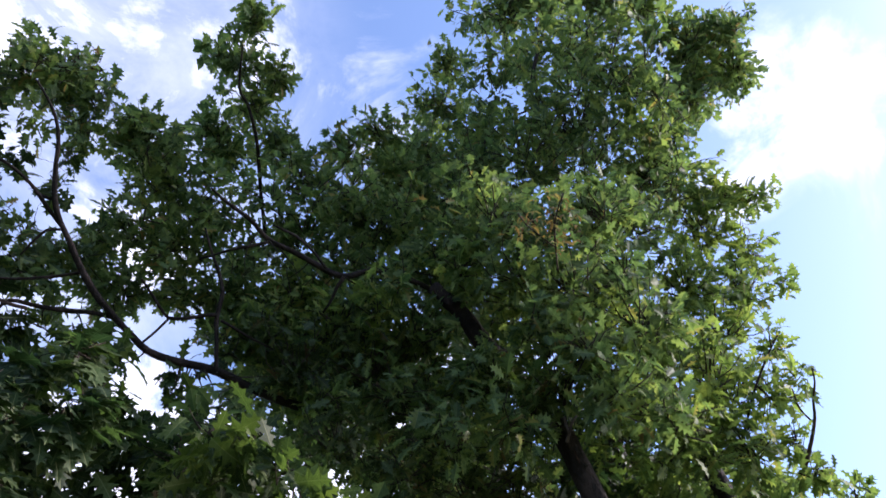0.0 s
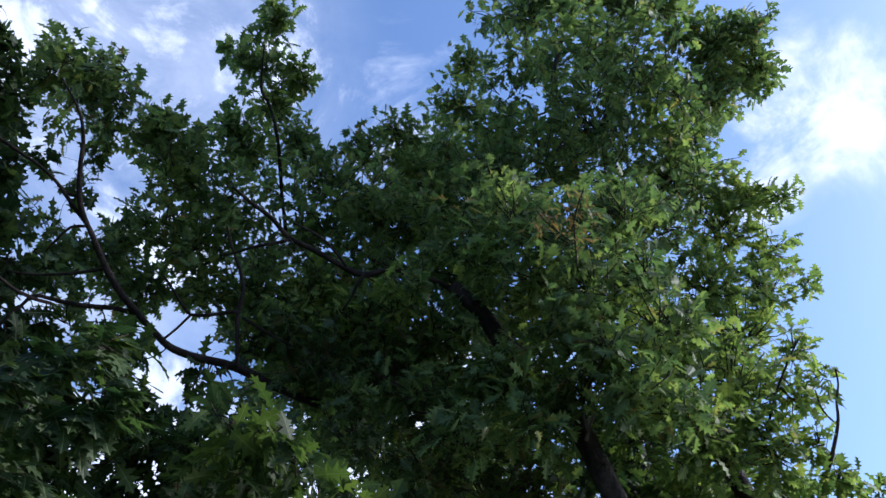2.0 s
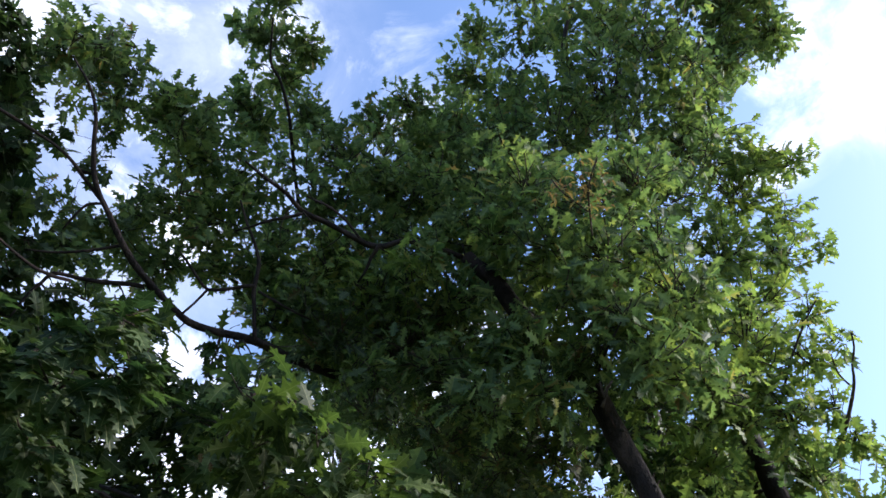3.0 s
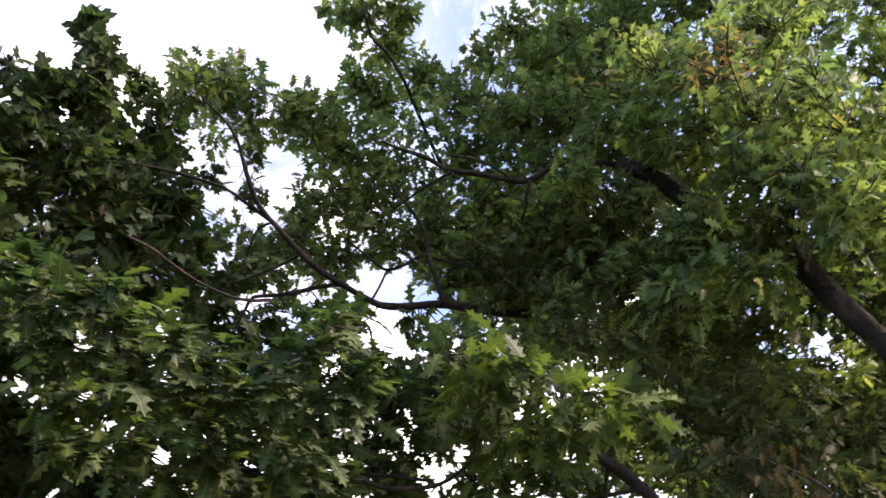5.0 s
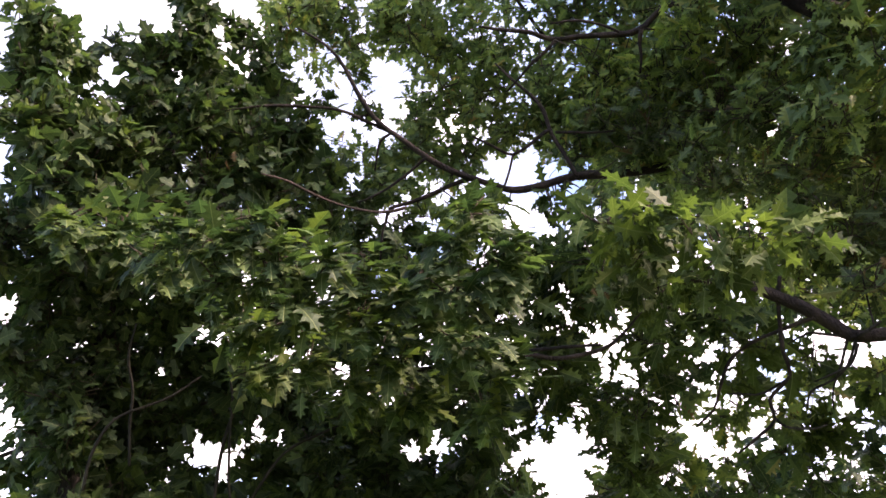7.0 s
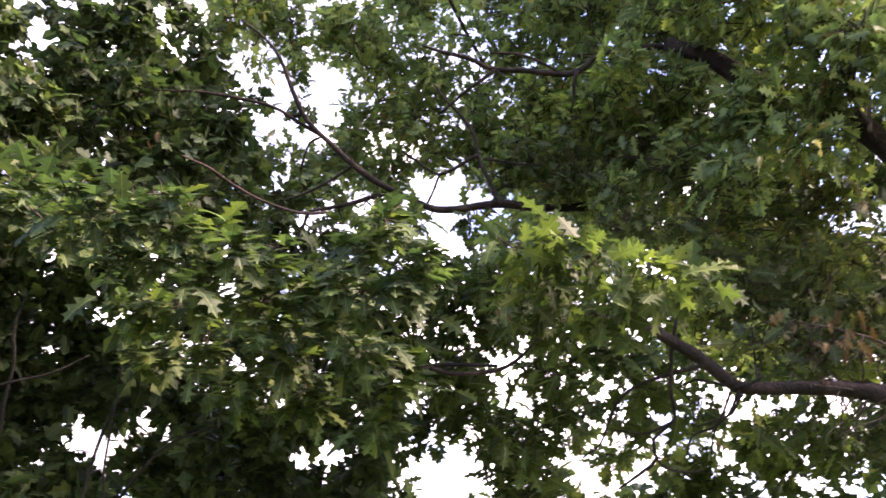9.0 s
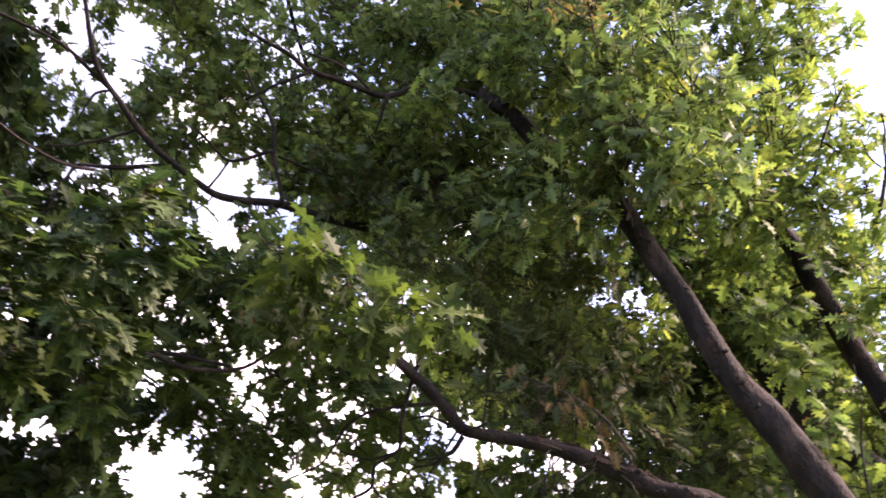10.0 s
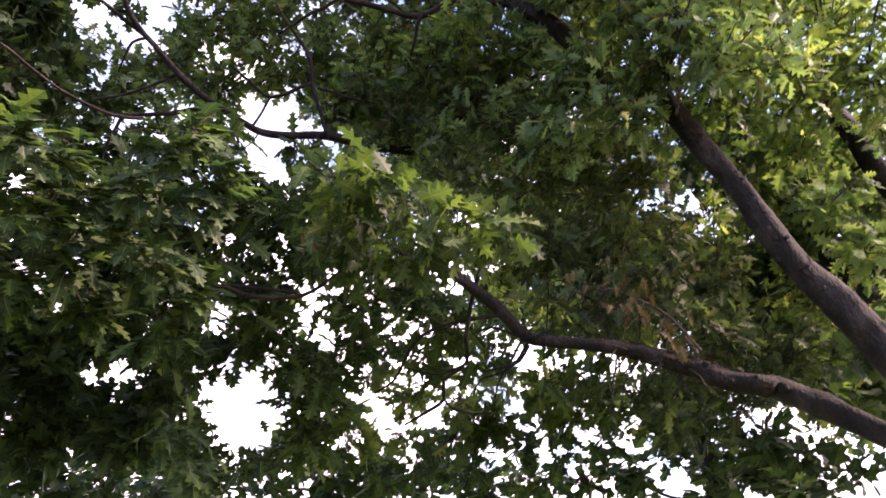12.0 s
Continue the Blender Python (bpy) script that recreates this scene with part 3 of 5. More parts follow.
ELBOW_STUB = [(-0.37, 4.01, 3.37, 0.01), (-0.31, 4.01, 3.38, 0.009), (-0.24, 4.01, 3.4, 0.006)]
FORK_STUB = [(0.67, 3.65, 4.35, 0.011), (0.69, 3.61, 4.39, 0.009), (0.7, 3.57, 4.42, 0.008), (0.73, 3.54, 4.45, 0.005)]
FORK_STUB_SIDE = [(0.68, 3.6, 4.38, 0.008), (0.67, 3.58, 4.42, 0.007), (0.66, 3.55, 4.45, 0.005)]
LEFT_LINK = [(-2.5, 2.83, 5.6, 0.009), (-2.45, 2.87, 5.6, 0.009), (-2.4, 2.9, 5.61, 0.009)]
LEFT_SPUR = [(-2.33, 3, 5.44, 0.009), (-2.4, 2.98, 5.41, 0.009), (-2.46, 3.01, 5.35, 0.007), (-2.53, 3.06, 5.27, 0.005)]
MID_TWIG = [(-0.79, 3.49, 5.64, 0.009), (-0.88, 3.42, 5.73, 0.009), (-0.99, 3.35, 5.8, 0.008), (-1.15, 3.29, 5.85, 0.006)]
DEAD_BUNCH = [(0.21, 4.01, 3.51, 0.061), (0.23, 4.01, 3.44, 0.06), (0.24, 4.07, 3.39, 0.06), (0.18, 4.08, 3.5, 0.061), (0.29, 4.02, 3.6, 0.062), (0.31, 4.1, 3.3, 0.06), (0.36, 4.1, 3.21, 0.059), (0.37, 4.1, 3.16, 0.059), (0.35, 4.11, 3.27, 0.06), (0.14, 4.03, 3.6, 0.062), (0.04, 4.07, 3.53, 0.062), (-0.1, 3.89, 3.65, 0.061), (-0.06, 3.89, 3.66, 0.061), (0.32, 4.06, 3.51, 0.061), (0.1, 4.08, 3.5, 0.062), (-0, 4.02, 3.62, 0.062), (0.2, 4.01, 3.63, 0.062), (0.35, 4.12, 3.38, 0.061)]
HOLE_EDGE = [(-2.19, 3.99, 3.67, 0.132), (-1.98, 4.08, 3.71, 0.134), (-2.35, 3.93, 3.61, 0.117), (-1.84, 4.23, 3.52, 0.121), (-1.83, 4.31, 3.36, 0.1), (-2.41, 4.01, 3.36, 0.096), (-2.38, 4.1, 3.19, 0.096), (-2.21, 4.24, 3.07, 0.115), (-2.04, 4.32, 3.08, 0.116)]
HUNG_LEAVES = [(0.34, 3.08, 3.97, 0.056), (0.11, 3.12, 4.02, 0.052), (0.35, 3.12, 3.94, 0.035), (-2.38, 2.53, 5.61, 0.05)]
# leaf masses: four corners, clumps along and across, radius, seed
MAPLE_SHEETS = [
    (((-4.74, 1.54, 6.51), (-3.36, 3.06, 6.93), (-3.56, 4.24, 5.88), (-5.32, 2.30, 5.52)), 7, 5, 0.31, 101),
    (((-4.52, 1.88, 5.07), (-2.26, 4.15, 5.30), (-2.70, 4.67, 4.23), (-4.85, 2.43, 4.16)), 10, 4, 0.26, 102),
    (((-4.98, 2.12, 4.18), (-4.31, 3.15, 4.35), (-4.53, 3.48, 3.44), (-5.18, 2.47, 3.37)), 4, 3, 0.27, 103),
    (((-4.00, 3.77, 4.48), (-2.85, 4.72, 4.43), (-3.22, 4.97, 3.45), (-4.30, 4.03, 3.51)), 4, 3, 0.27, 104),
]
OAK_SHEETS = [
    (((-2.50, 3.19, 6.81), (-1.88, 3.56, 6.83), (-1.85, 4.24, 6.31), (-2.52, 3.82, 6.36)), 3, 3, 0.28, 111),
    (((-1.92, 3.69, 6.85), (0.83, 3.71, 7.12), (0.83, 4.90, 6.09), (-1.74, 4.72, 6.03)), 8, 5, 0.33, 112),
    (((-1.55, 4.48, 5.75), (-0.09, 4.59, 5.92), (0.33, 5.26, 5.05), (-1.11, 5.01, 5.26)), 5, 3, 0.32, 113),
    (((-2.88, 2.34, 6.82), (-2.25, 2.71, 6.95), (-2.67, 3.17, 6.48), (-3.27, 2.70, 6.39)), 3, 2, 0.22, 116),
    (((-2.31, 2.92, 6.80), (-1.69, 3.19, 6.89), (-1.80, 4.17, 6.11), (-2.30, 3.57, 6.39)), 3, 3, 0.23, 117),
    (((-2.24, 3.53, 6.18), (-1.69, 4.03, 6.00), (-1.69, 4.31, 5.72), (-2.12, 3.95, 5.88)), 4, 1, 0.2, 118),
    (((-2.80, 3.08, 5.78), (-2.60, 3.35, 5.70), (-2.68, 3.53, 5.49), (-2.84, 3.40, 5.49)), 2, 2, 0.12, 119),
    (((-1.24, 4.12, 7.37), (0.78, 4.31, 7.32), (0.70, 5.24, 6.49), (-1.09, 5.03, 6.64)), 5, 3, 0.34, 120),
]
BACK_SHEETS = [
    (((0.16, 3.20, 9.26), (1.98, 2.97, 9.09), (2.72, 5.47, 7.21), (0.80, 5.77, 7.51)), 5, 8, 0.42, 114),
]
# cloud banks: way, inner and outer edge in degrees, weight
CLOUD_BANKS = [((0.412, 0.442, 0.797), 1, 7, 0.36), ((0.324, 0.514, 0.795), 1, 6, 0.3), ((-0.324, 0.461, 0.826), 2, 9, 0.12), ((-0.437, 0.533, 0.725), 3, 11, 0.2), ((-0.478, 0.325, 0.816), 7, 17, 0.33), ((-0.123, 0.519, 0.846), 1, 8, 0.15), ((-0.268, 0.451, 0.851), 3, 9, 0.26), ((-0.455, 0.808, 0.375), 10, 20, 0.6), ((-0.372, 0.842, 0.389), 10, 20, 0.6), ((-0.371, 0.556, 0.744), 2, 8, 0.34), ((-0.471, 0.512, 0.718), 3, 10, 0.14), ((0.057, 0.95, 0.306), 8, 24, 0.5), ((-0.065, 0.858, 0.509), 8, 20, 0.4), ((-0.738, 0.526, 0.424), 8, 18, 0.5), ((-0.685, 0.544, 0.485), 8, 16, 0.4)]
# -- end of layout --


# ---------------------------------------------------------------- world and sun
SUN_AZ, SUN_EL = 81.0, 35.0      # degrees clockwise from +y, degrees above the horizon
world = bpy.data.worlds.new("sky")
scene.world = world
world.use_nodes = True
wt = world.node_tree
wt.nodes.clear()


def wn(kind, **kw):
    n = wt.nodes.new(kind)
    for k, v in kw.items():
        n.inputs[k].default_value = v
    return n


def wmath(op, a, b=None):
    n = wt.nodes.new("ShaderNodeMath")
    n.operation = op
    for i, v in enumerate((a, b)):
        if v is None:
            continue
        if isinstance(v, (int, float)):
            n.inputs[i].default_value = v
        else:
            wt.links.new(v, n.inputs[i])
    return n.outputs[0]


sky = wt.nodes.new("ShaderNodeTexSky")
sky.sky_type = "NISHITA"
sky.sun_disc = False
sky.sun_elevation, sky.sun_rotation = radians(SUN_EL), radians(SUN_AZ)
coord = wt.nodes.new("ShaderNodeTexCoord")
way = coord.outputs["Generated"]
streaks = wn("ShaderNodeTexNoise", Scale=7.0, Detail=8.0, Roughness=0.62, Distortion=0.6)
wt.links.new(way, streaks.inputs["Vector"])
puffs = wn("ShaderNodeTexNoise", Scale=15.0, Detail=7.0, Roughness=0.6, Distortion=0.4)
wt.links.new(way, puffs.inputs["Vector"])
broad = wn("ShaderNodeTexNoise", Scale=2.3, Detail=3.0, Roughness=0.5)
wt.links.new(way, broad.inputs["Vector"])


def bank(toward, inner, outer):
    """How far a direction lies inside a cloud bank round the way 'toward' (cosines of its inner and outer edges)."""
    d = wt.nodes.new("ShaderNodeVectorMath")
    d.operation = "DOT_PRODUCT"
    d.inputs[1].default_value = Vector(toward).normalized()
    wt.links.new(way, d.inputs[0])
    m = wt.nodes.new("ShaderNodeMapRange")
    m.interpolation_type = "SMOOTHSTEP"
    m.inputs["From Min"].default_value, m.inputs["From Max"].default_value = math.cos(radians(outer)), math.cos(radians(inner))
    wt.links.new(d.outputs["Value"], m.inputs["Value"])
    return m.outputs["Result"]


cover = wmath("ADD", wmath("MULTIPLY", broad.outputs["Fac"], 0.5), wmath("MULTIPLY", streaks.outputs["Fac"], 1.1))
banks = 0.0
for toward, inner, outer, weight in CLOUD_BANKS:
    banks = wmath("MAXIMUM", banks, wmath("MULTIPLY", bank(toward, inner, outer), weight))
cover = wmath("ADD", cover, wmath("MULTIPLY", banks, wmath("ADD", wmath("MULTIPLY", puffs.outputs["Fac"], 2.4), wmath("SUBTRACT", streaks.outputs["Fac"], 0.75))))
veil = wt.nodes.new("ShaderNodeMapRange")
veil.interpolation_type = "SMOOTHSTEP"
veil.inputs["From Min"].default_value, veil.inputs["From Max"].default_value = 0.90, 1.25
wt.links.new(cover, veil.inputs["Value"])
blue = wt.nodes.new("ShaderNodeMix")
blue.data_type = "RGBA"
blue.blend_type = "MULTIPLY"
blue.inputs["Factor"].default_value = 1.0
blue.inputs["B"].default_value = (0.131, 0.14, 0.15, 1)
wt.links.new(sky.outputs["Color"], blue.inputs["A"])
mix = wt.nodes.new("ShaderNodeMix")
mix.data_type = "RGBA"
mix.inputs["B"].default_value = (0.62, 0.647, 0.722, 1)
core = wt.nodes.new("ShaderNodeMapRange")
core.interpolation_type = "SMOOTHSTEP"
core.inputs["From Min"].default_value, core.inputs["From Max"].default_value = 1.02, 1.34
core.inputs["To Min"].default_value, core.inputs["To Max"].default_value = 0.55, 1.0
wt.links.new(cover, core.inputs["Value"])
# thin high haze over the left of the sky
haze = wmath("MULTIPLY", bank((-0.5, 0.40, 0.757), 10, 26), wmath("ADD", wmath("MULTIPLY", streaks.outputs["Fac"], 1.5), -0.4))
wt.links.new(wmath("MAXIMUM", wmath("MULTIPLY", veil.outputs["Result"], core.outputs["Result"]), haze), mix.inputs["Factor"])
wt.links.new(blue.outputs["Result"], mix.inputs["A"])
bg = wn("ShaderNodeBackground", Strength=1.0)
wt.links.new(mix.outputs["Result"], bg.inputs["Color"])
wo = wt.nodes.new("ShaderNodeOutputWorld")
wt.links.new(bg.outputs["Background"], wo.inputs["Surface"])

sun_data = bpy.data.lights.new("sun", "SUN")
sun_data.energy, sun_data.angle, sun_data.color = 3.5, radians(14), (1.0, 0.92, 0.8)
sun = new("sun", sun_data)
sd = Vector((math.sin(radians(SUN_AZ)) * math.cos(radians(SUN_EL)), math.cos(radians(SUN_AZ)) * math.cos(radians(SUN_EL)), math.sin(radians(SUN_EL))))
sun.rotation_euler = sd.to_track_quat("Z", "Y").to_euler()


# ---------------------------------------------------------------- materials
def material(name):
    m = bpy.data.materials.new(name)
    m.use_nodes = True
    nt = m.node_tree
    return m, nt, nt.nodes["Principled BSDF"], nt.nodes["Material Output"]


def ramp(nt, source, stops):
    r = nt.nodes.new("ShaderNodeValToRGB")
    while len(r.color_ramp.elements) < len(stops):
        r.color_ramp.elements.new(0.5)
    for e, (p, c) in zip(r.color_ramp.elements, stops):
        e.position, e.color = p, (*c, 1)
    nt.links.new(source, r.inputs["Fac"])
    return r.outputs["Color"]


def leaf_material(name, stops, glow=0.48, rough=0.6, single=False):
    m, nt, bsdf, out = material(name)
    if single:
        info = nt.nodes.new("ShaderNodeObjectInfo")
        rnd = info.outputs["Random"]
    else:
        info = nt.nodes.new("ShaderNodeNewGeometry")
        rnd = info.outputs["Random Per Island"]
    col = ramp(nt, rnd, stops)
    tex = nt.nodes.new("ShaderNodeTexNoise")
    tex.inputs["Scale"].default_value, tex.inputs["Detail"].default_value = 38.0, 3.0
    tc = nt.nodes.new("ShaderNodeTexCoord")
    nt.links.new(tc.outputs["Object"], tex.inputs["Vector"])
    shade = ramp(nt, tex.outputs["Fac"], [(0.3, (0.78, 0.78, 0.7)), (0.7, (1.15, 1.12, 1.0))])
    mul = nt.nodes.new("ShaderNodeMix")
    mul.data_type, mul.blend_type = "RGBA", "MULTIPLY"
    mul.inputs["Factor"].default_value = 1.0
    nt.links.new(col, mul.inputs["A"])
    nt.links.new(shade, mul.inputs["B"])
    # whole boughs differ a little in tone
    geo = nt.nodes.new("ShaderNodeNewGeometry")
    broad_tex = nt.nodes.new("ShaderNodeTexNoise")
    broad_tex.inputs["Scale"].default_value, broad_tex.inputs["Detail"].default_value = 1.7, 2.0
    nt.links.new(geo.outputs["Position"], broad_tex.inputs["Vector"])
    tone = ramp(nt, broad_tex.outputs["Fac"], [(0.35, (0.8, 0.84, 0.92)), (0.65, (1.22, 1.16, 0.98))])
    toned = nt.nodes.new("ShaderNodeMix")
    toned.data_type, toned.blend_type = "RGBA", "MULTIPLY"
    toned.inputs["Factor"].default_value = 1.0
    nt.links.new(mul.outputs["Result"], toned.inputs["A"])
    nt.links.new(tone, toned.inputs["B"])
    # midrib and side veins, from the blade's own coordinates
    sep = nt.nodes.new("ShaderNodeSeparateXYZ")
    nt.links.new(tc.outputs["UV"], sep.inputs["Vector"])

    def m_op(op, a, b=0.0):
        n = nt.nodes.new("ShaderNodeMath")
        n.operation = op
        for i, v in enumerate((a, b)):
            if isinstance(v, (int, float)):
                n.inputs[i].default_value = v
            else:
                nt.links.new(v, n.inputs[i])
        return n.outputs[0]

    off = m_op("ABSOLUTE", m_op("SUBTRACT", sep.outputs["X"], 0.5))
    rib = m_op("LESS_THAN", off, 0.014)
    side = m_op("LESS_THAN", m_op("FRACT", m_op("MULTIPLY", m_op("SUBTRACT", sep.outputs["Y"], m_op("MULTIPLY", off, 0.75)), 6.0)), 0.09)
    vein = m_op("MULTIPLY", m_op("MAXIMUM", rib, m_op("MULTIPLY", side, 0.45)), 0.5)
    veined = nt.nodes.new("ShaderNodeMix")
    veined.data_type = "RGBA"
    veined.inputs["B"].default_value = (0.24, 0.27, 0.12, 1)
    nt.links.new(vein, veined.inputs["Factor"])
    nt.links.new(toned.outputs["Result"], veined.inputs["A"])
    nt.links.new(veined.outputs["Result"], bsdf.inputs["Base Color"])
    bsdf.inputs["Roughness"].default_value = rough
    bsdf.inputs["Specular IOR Level"].default_value = 0.26
    tr = nt.nodes.new("ShaderNodeBsdfTranslucent")
    warm = nt.nodes.new("ShaderNodeMix")
    warm.data_type, warm.blend_type = "RGBA", "MULTIPLY"
    warm.inputs["Factor"].default_value = 1.0
    warm.inputs["B"].default_value = (1.5, 1.62, 1.1, 1)
    nt.links.new(toned.outputs["Result"], warm.inputs["A"])
    nt.links.new(warm.outputs["Result"], tr.inputs["Color"])
    ms = nt.nodes.new("ShaderNodeMixShader")
    ms.inputs["Fac"].default_value = glow
    nt.links.new(bsdf.outputs["BSDF"], ms.inputs[1])
    nt.links.new(tr.outputs["BSDF"], ms.inputs[2])
    nt.links.new(ms.outputs["Shader"], out.inputs["Surface"])
    return m


def bark_material(name, dark, mid, light, scale=9.0):
    m, nt, bsdf, out = material(name)
    tc = nt.nodes.new("ShaderNodeTexCoord")
    mp = nt.nodes.new("ShaderNodeMapping")
    mp.inputs["Scale"].default_value = (1.0, 1.0, 0.45)
    nt.links.new(tc.outputs["Object"], mp.inputs["Vector"])
    big = nt.nodes.new("ShaderNodeTexNoise")
    big.inputs["Scale"].default_value, big.inputs["Detail"].default_value, big.inputs["Roughness"].default_value = scale, 8.0, 0.65
    fine = nt.nodes.new("ShaderNodeTexNoise")
    fine.inputs["Scale"].default_value, fine.inputs["Detail"].default_value = scale * 9, 5.0
    nt.links.new(mp.outputs["Vector"], big.inputs["Vector"])
    nt.links.new(mp.outputs["Vector"], fine.inputs["Vector"])
    col = ramp(nt, big.outputs["Fac"], [(0.34, dark), (0.5, mid), (0.66, light)])
    nt.links.new(col, bsdf.inputs["Base Color"])
    bsdf.inputs["Roughness"].default_value = 0.88
    bsdf.inputs["Specular IOR Level"].default_value = 0.2
    add = nt.nodes.new("ShaderNodeMath")
    add.operation = "ADD"
    nt.links.new(big.outputs["Fac"], add.inputs[0])
    nt.links.new(fine.outputs["Fac"], add.inputs[1])
    bump = nt.nodes.new("ShaderNodeBump")
    bump.inputs["Strength"].default_value, bump.inputs["Distance"].default_value = 0.9, 0.016
    nt.links.new(add.outputs[0], bump.inputs["Height"])
    nt.links.new(bump.outputs["Normal"], bsdf.inputs["Normal"])
    return m


OAK_STOPS = [(0.0, (0.041, 0.072, 0.036)), (0.35, (0.077, 0.122, 0.052)), (0.7, (0.111, 0.162, 0.063)), (0.95, (0.158, 0.205, 0.074)), (0.985, (0.191, 0.19, 0.07)), (1.0, (0.173, 0.11, 0.06))]
# dark copy of the oak leaf, with the shade it hangs in painted in
SHADE_STOPS = [(0.0, (0.016, 0.033, 0.015)), (0.4, (0.027, 0.052, 0.02)), (0.75, (0.043, 0.073, 0.024)), (0.97, (0.07, 0.1, 0.027)), (1.0, (0.106, 0.142, 0.04))]
# maple green, lowered further: the maples' deep shade is in the colour
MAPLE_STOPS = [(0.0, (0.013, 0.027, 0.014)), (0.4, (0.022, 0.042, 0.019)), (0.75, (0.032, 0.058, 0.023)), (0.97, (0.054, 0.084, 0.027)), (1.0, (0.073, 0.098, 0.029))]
DRY_STOPS = [(0.0, (0.045, 0.024, 0.015)), (0.6, (0.08, 0.045, 0.024)), (1.0, (0.12, 0.074, 0.034))]
# oak leaf, lighter and yellower: sunlight on right and front put into the colour
LIT_STOPS = [(0.0, (0.06, 0.098, 0.036)), (0.35, (0.105, 0.155, 0.05)), (0.7, (0.15, 0.205, 0.062)), (0.95, (0.2, 0.245, 0.075)), (1.0, (0.21, 0.19, 0.07))]
# near sprays: oak leaf dimmed in colour to offset the sun on them
SPRAY_STOPS = [(0.0, (0.023, 0.041, 0.015)), (0.4, (0.041, 0.068, 0.02)), (0.75, (0.06, 0.093, 0.025)), (1.0, (0.081, 0.116, 0.028))]
# browning oak leaf, also darkened in colour for the shade low inside
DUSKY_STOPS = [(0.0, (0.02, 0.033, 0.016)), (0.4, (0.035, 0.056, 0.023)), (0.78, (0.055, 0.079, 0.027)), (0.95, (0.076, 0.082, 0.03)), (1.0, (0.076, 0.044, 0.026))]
DUSKY_LEAF = leaf_material("shaded_browning_leaf", DUSKY_STOPS, 0.5)
DUSKY_LEAF_ONE = leaf_material("shaded_browning_leaf_single", DUSKY_STOPS, 0.5, single=True)
LIT_LEAF = leaf_material("lit_oak_leaf", LIT_STOPS, 0.53)
LIT_LEAF_ONE = leaf_material("lit_oak_leaf_single", LIT_STOPS[:4], 0.53, single=True)
SPRAY_LEAF = leaf_material("dimmed_hanging_oak_leaf", SPRAY_STOPS, 0.45)
SPRAY_LEAF_ONE = leaf_material("dimmed_hanging_oak_leaf_single", SPRAY_STOPS, 0.45, single=True)
OAK_LEAF = leaf_material("oak_leaf", OAK_STOPS)
OAK_LEAF_ONE = leaf_material("oak_leaf_single", OAK_STOPS[:3] + [(1.0, (0.125, 0.165, 0.048))], single=True)
SHADE_LEAF = leaf_material("shaded_oak_leaf", SHADE_STOPS, 0.43)
SHADE_LEAF_ONE = leaf_material("shaded_oak_leaf_single", SHADE_STOPS[:3] + [(1.0, (0.07, 0.115, 0.036))], 0.43, single=True)
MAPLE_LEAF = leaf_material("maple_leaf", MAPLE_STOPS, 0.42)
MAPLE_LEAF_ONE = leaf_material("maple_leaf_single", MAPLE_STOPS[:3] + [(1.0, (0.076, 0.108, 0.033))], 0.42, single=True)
DRY_LEAF = leaf_material("dry_leaf", DRY_STOPS, 0.16, 0.75, single=True)
PALE_LEAF = leaf_material("pale_hanging_leaf", [(0.0, (0.11, 0.105, 0.055)), (1.0, (0.17, 0.17, 0.085))], 0.35, 0.7, single=True)
YELLOW_LEAF = leaf_material("yellowed_leaf", [(0.0, (0.15, 0.08, 0.035)), (0.5, (0.22, 0.14, 0.05)), (1.0, (0.21, 0.18, 0.06))], 0.4, 0.7, single=True)
BARK = bark_material("oak_bark", (0.006, 0.0039, 0.0036), (0.015, 0.0098, 0.0088), (0.041, 0.0275, 0.0245))
BARK_DARK = bark_material("maple_bark", (0.006, 0.005, 0.0045), (0.013, 0.0105, 0.009), (0.03, 0.0245, 0.021))
DEADWOOD = bark_material("dead_wood", (0.02, 0.014, 0.011), (0.048, 0.033, 0.025), (0.09, 0.065, 0.05), 16.0)
FLAKE = bark_material("loose_bark", (0.015, 0.008, 0.006), (0.04, 0.021, 0.015), (0.09, 0.052, 0.04), 30.0)
TWIG = bark_material("twig_bark", (0.02, 0.015, 0.011), (0.04, 0.031, 0.023), (0.075, 0.06, 0.042), 30.0)

gm, gnt, gb, go = material("grass_ground")
gt = gnt.nodes.new("ShaderNodeTexNoise")
gt.inputs["Scale"].default_value, gt.inputs["Detail"].default_value = 3.0, 9.0
gtc = gnt.nodes.new("ShaderNodeTexCoord")
gnt.links.new(gtc.outputs["Object"], gt.inputs["Vector"])
gnt.links.new(ramp(gnt, gt.outputs["Fac"], [(0.3, (0.03, 0.05, 0.014)), (0.5, (0.055, 0.085, 0.022)), (0.75, (0.10, 0.10, 0.045))]), gb.inputs["Base Color"])
gb.inputs["Roughness"].default_value = 0.9

# ---------------------------------------------------------------- ground
bm = bmesh.new()
bmesh.ops.create_circle(bm, cap_ends=True, cap_tris=True, segments=48, radius=1500)
gd = bpy.data.meshes.new("ground")
bm.to_mesh(gd)
bm.free()
gd.materials.append(gm)
ground = tagged(new("ground", gd), "short green lawn under the trees", "ground", kind="structure")


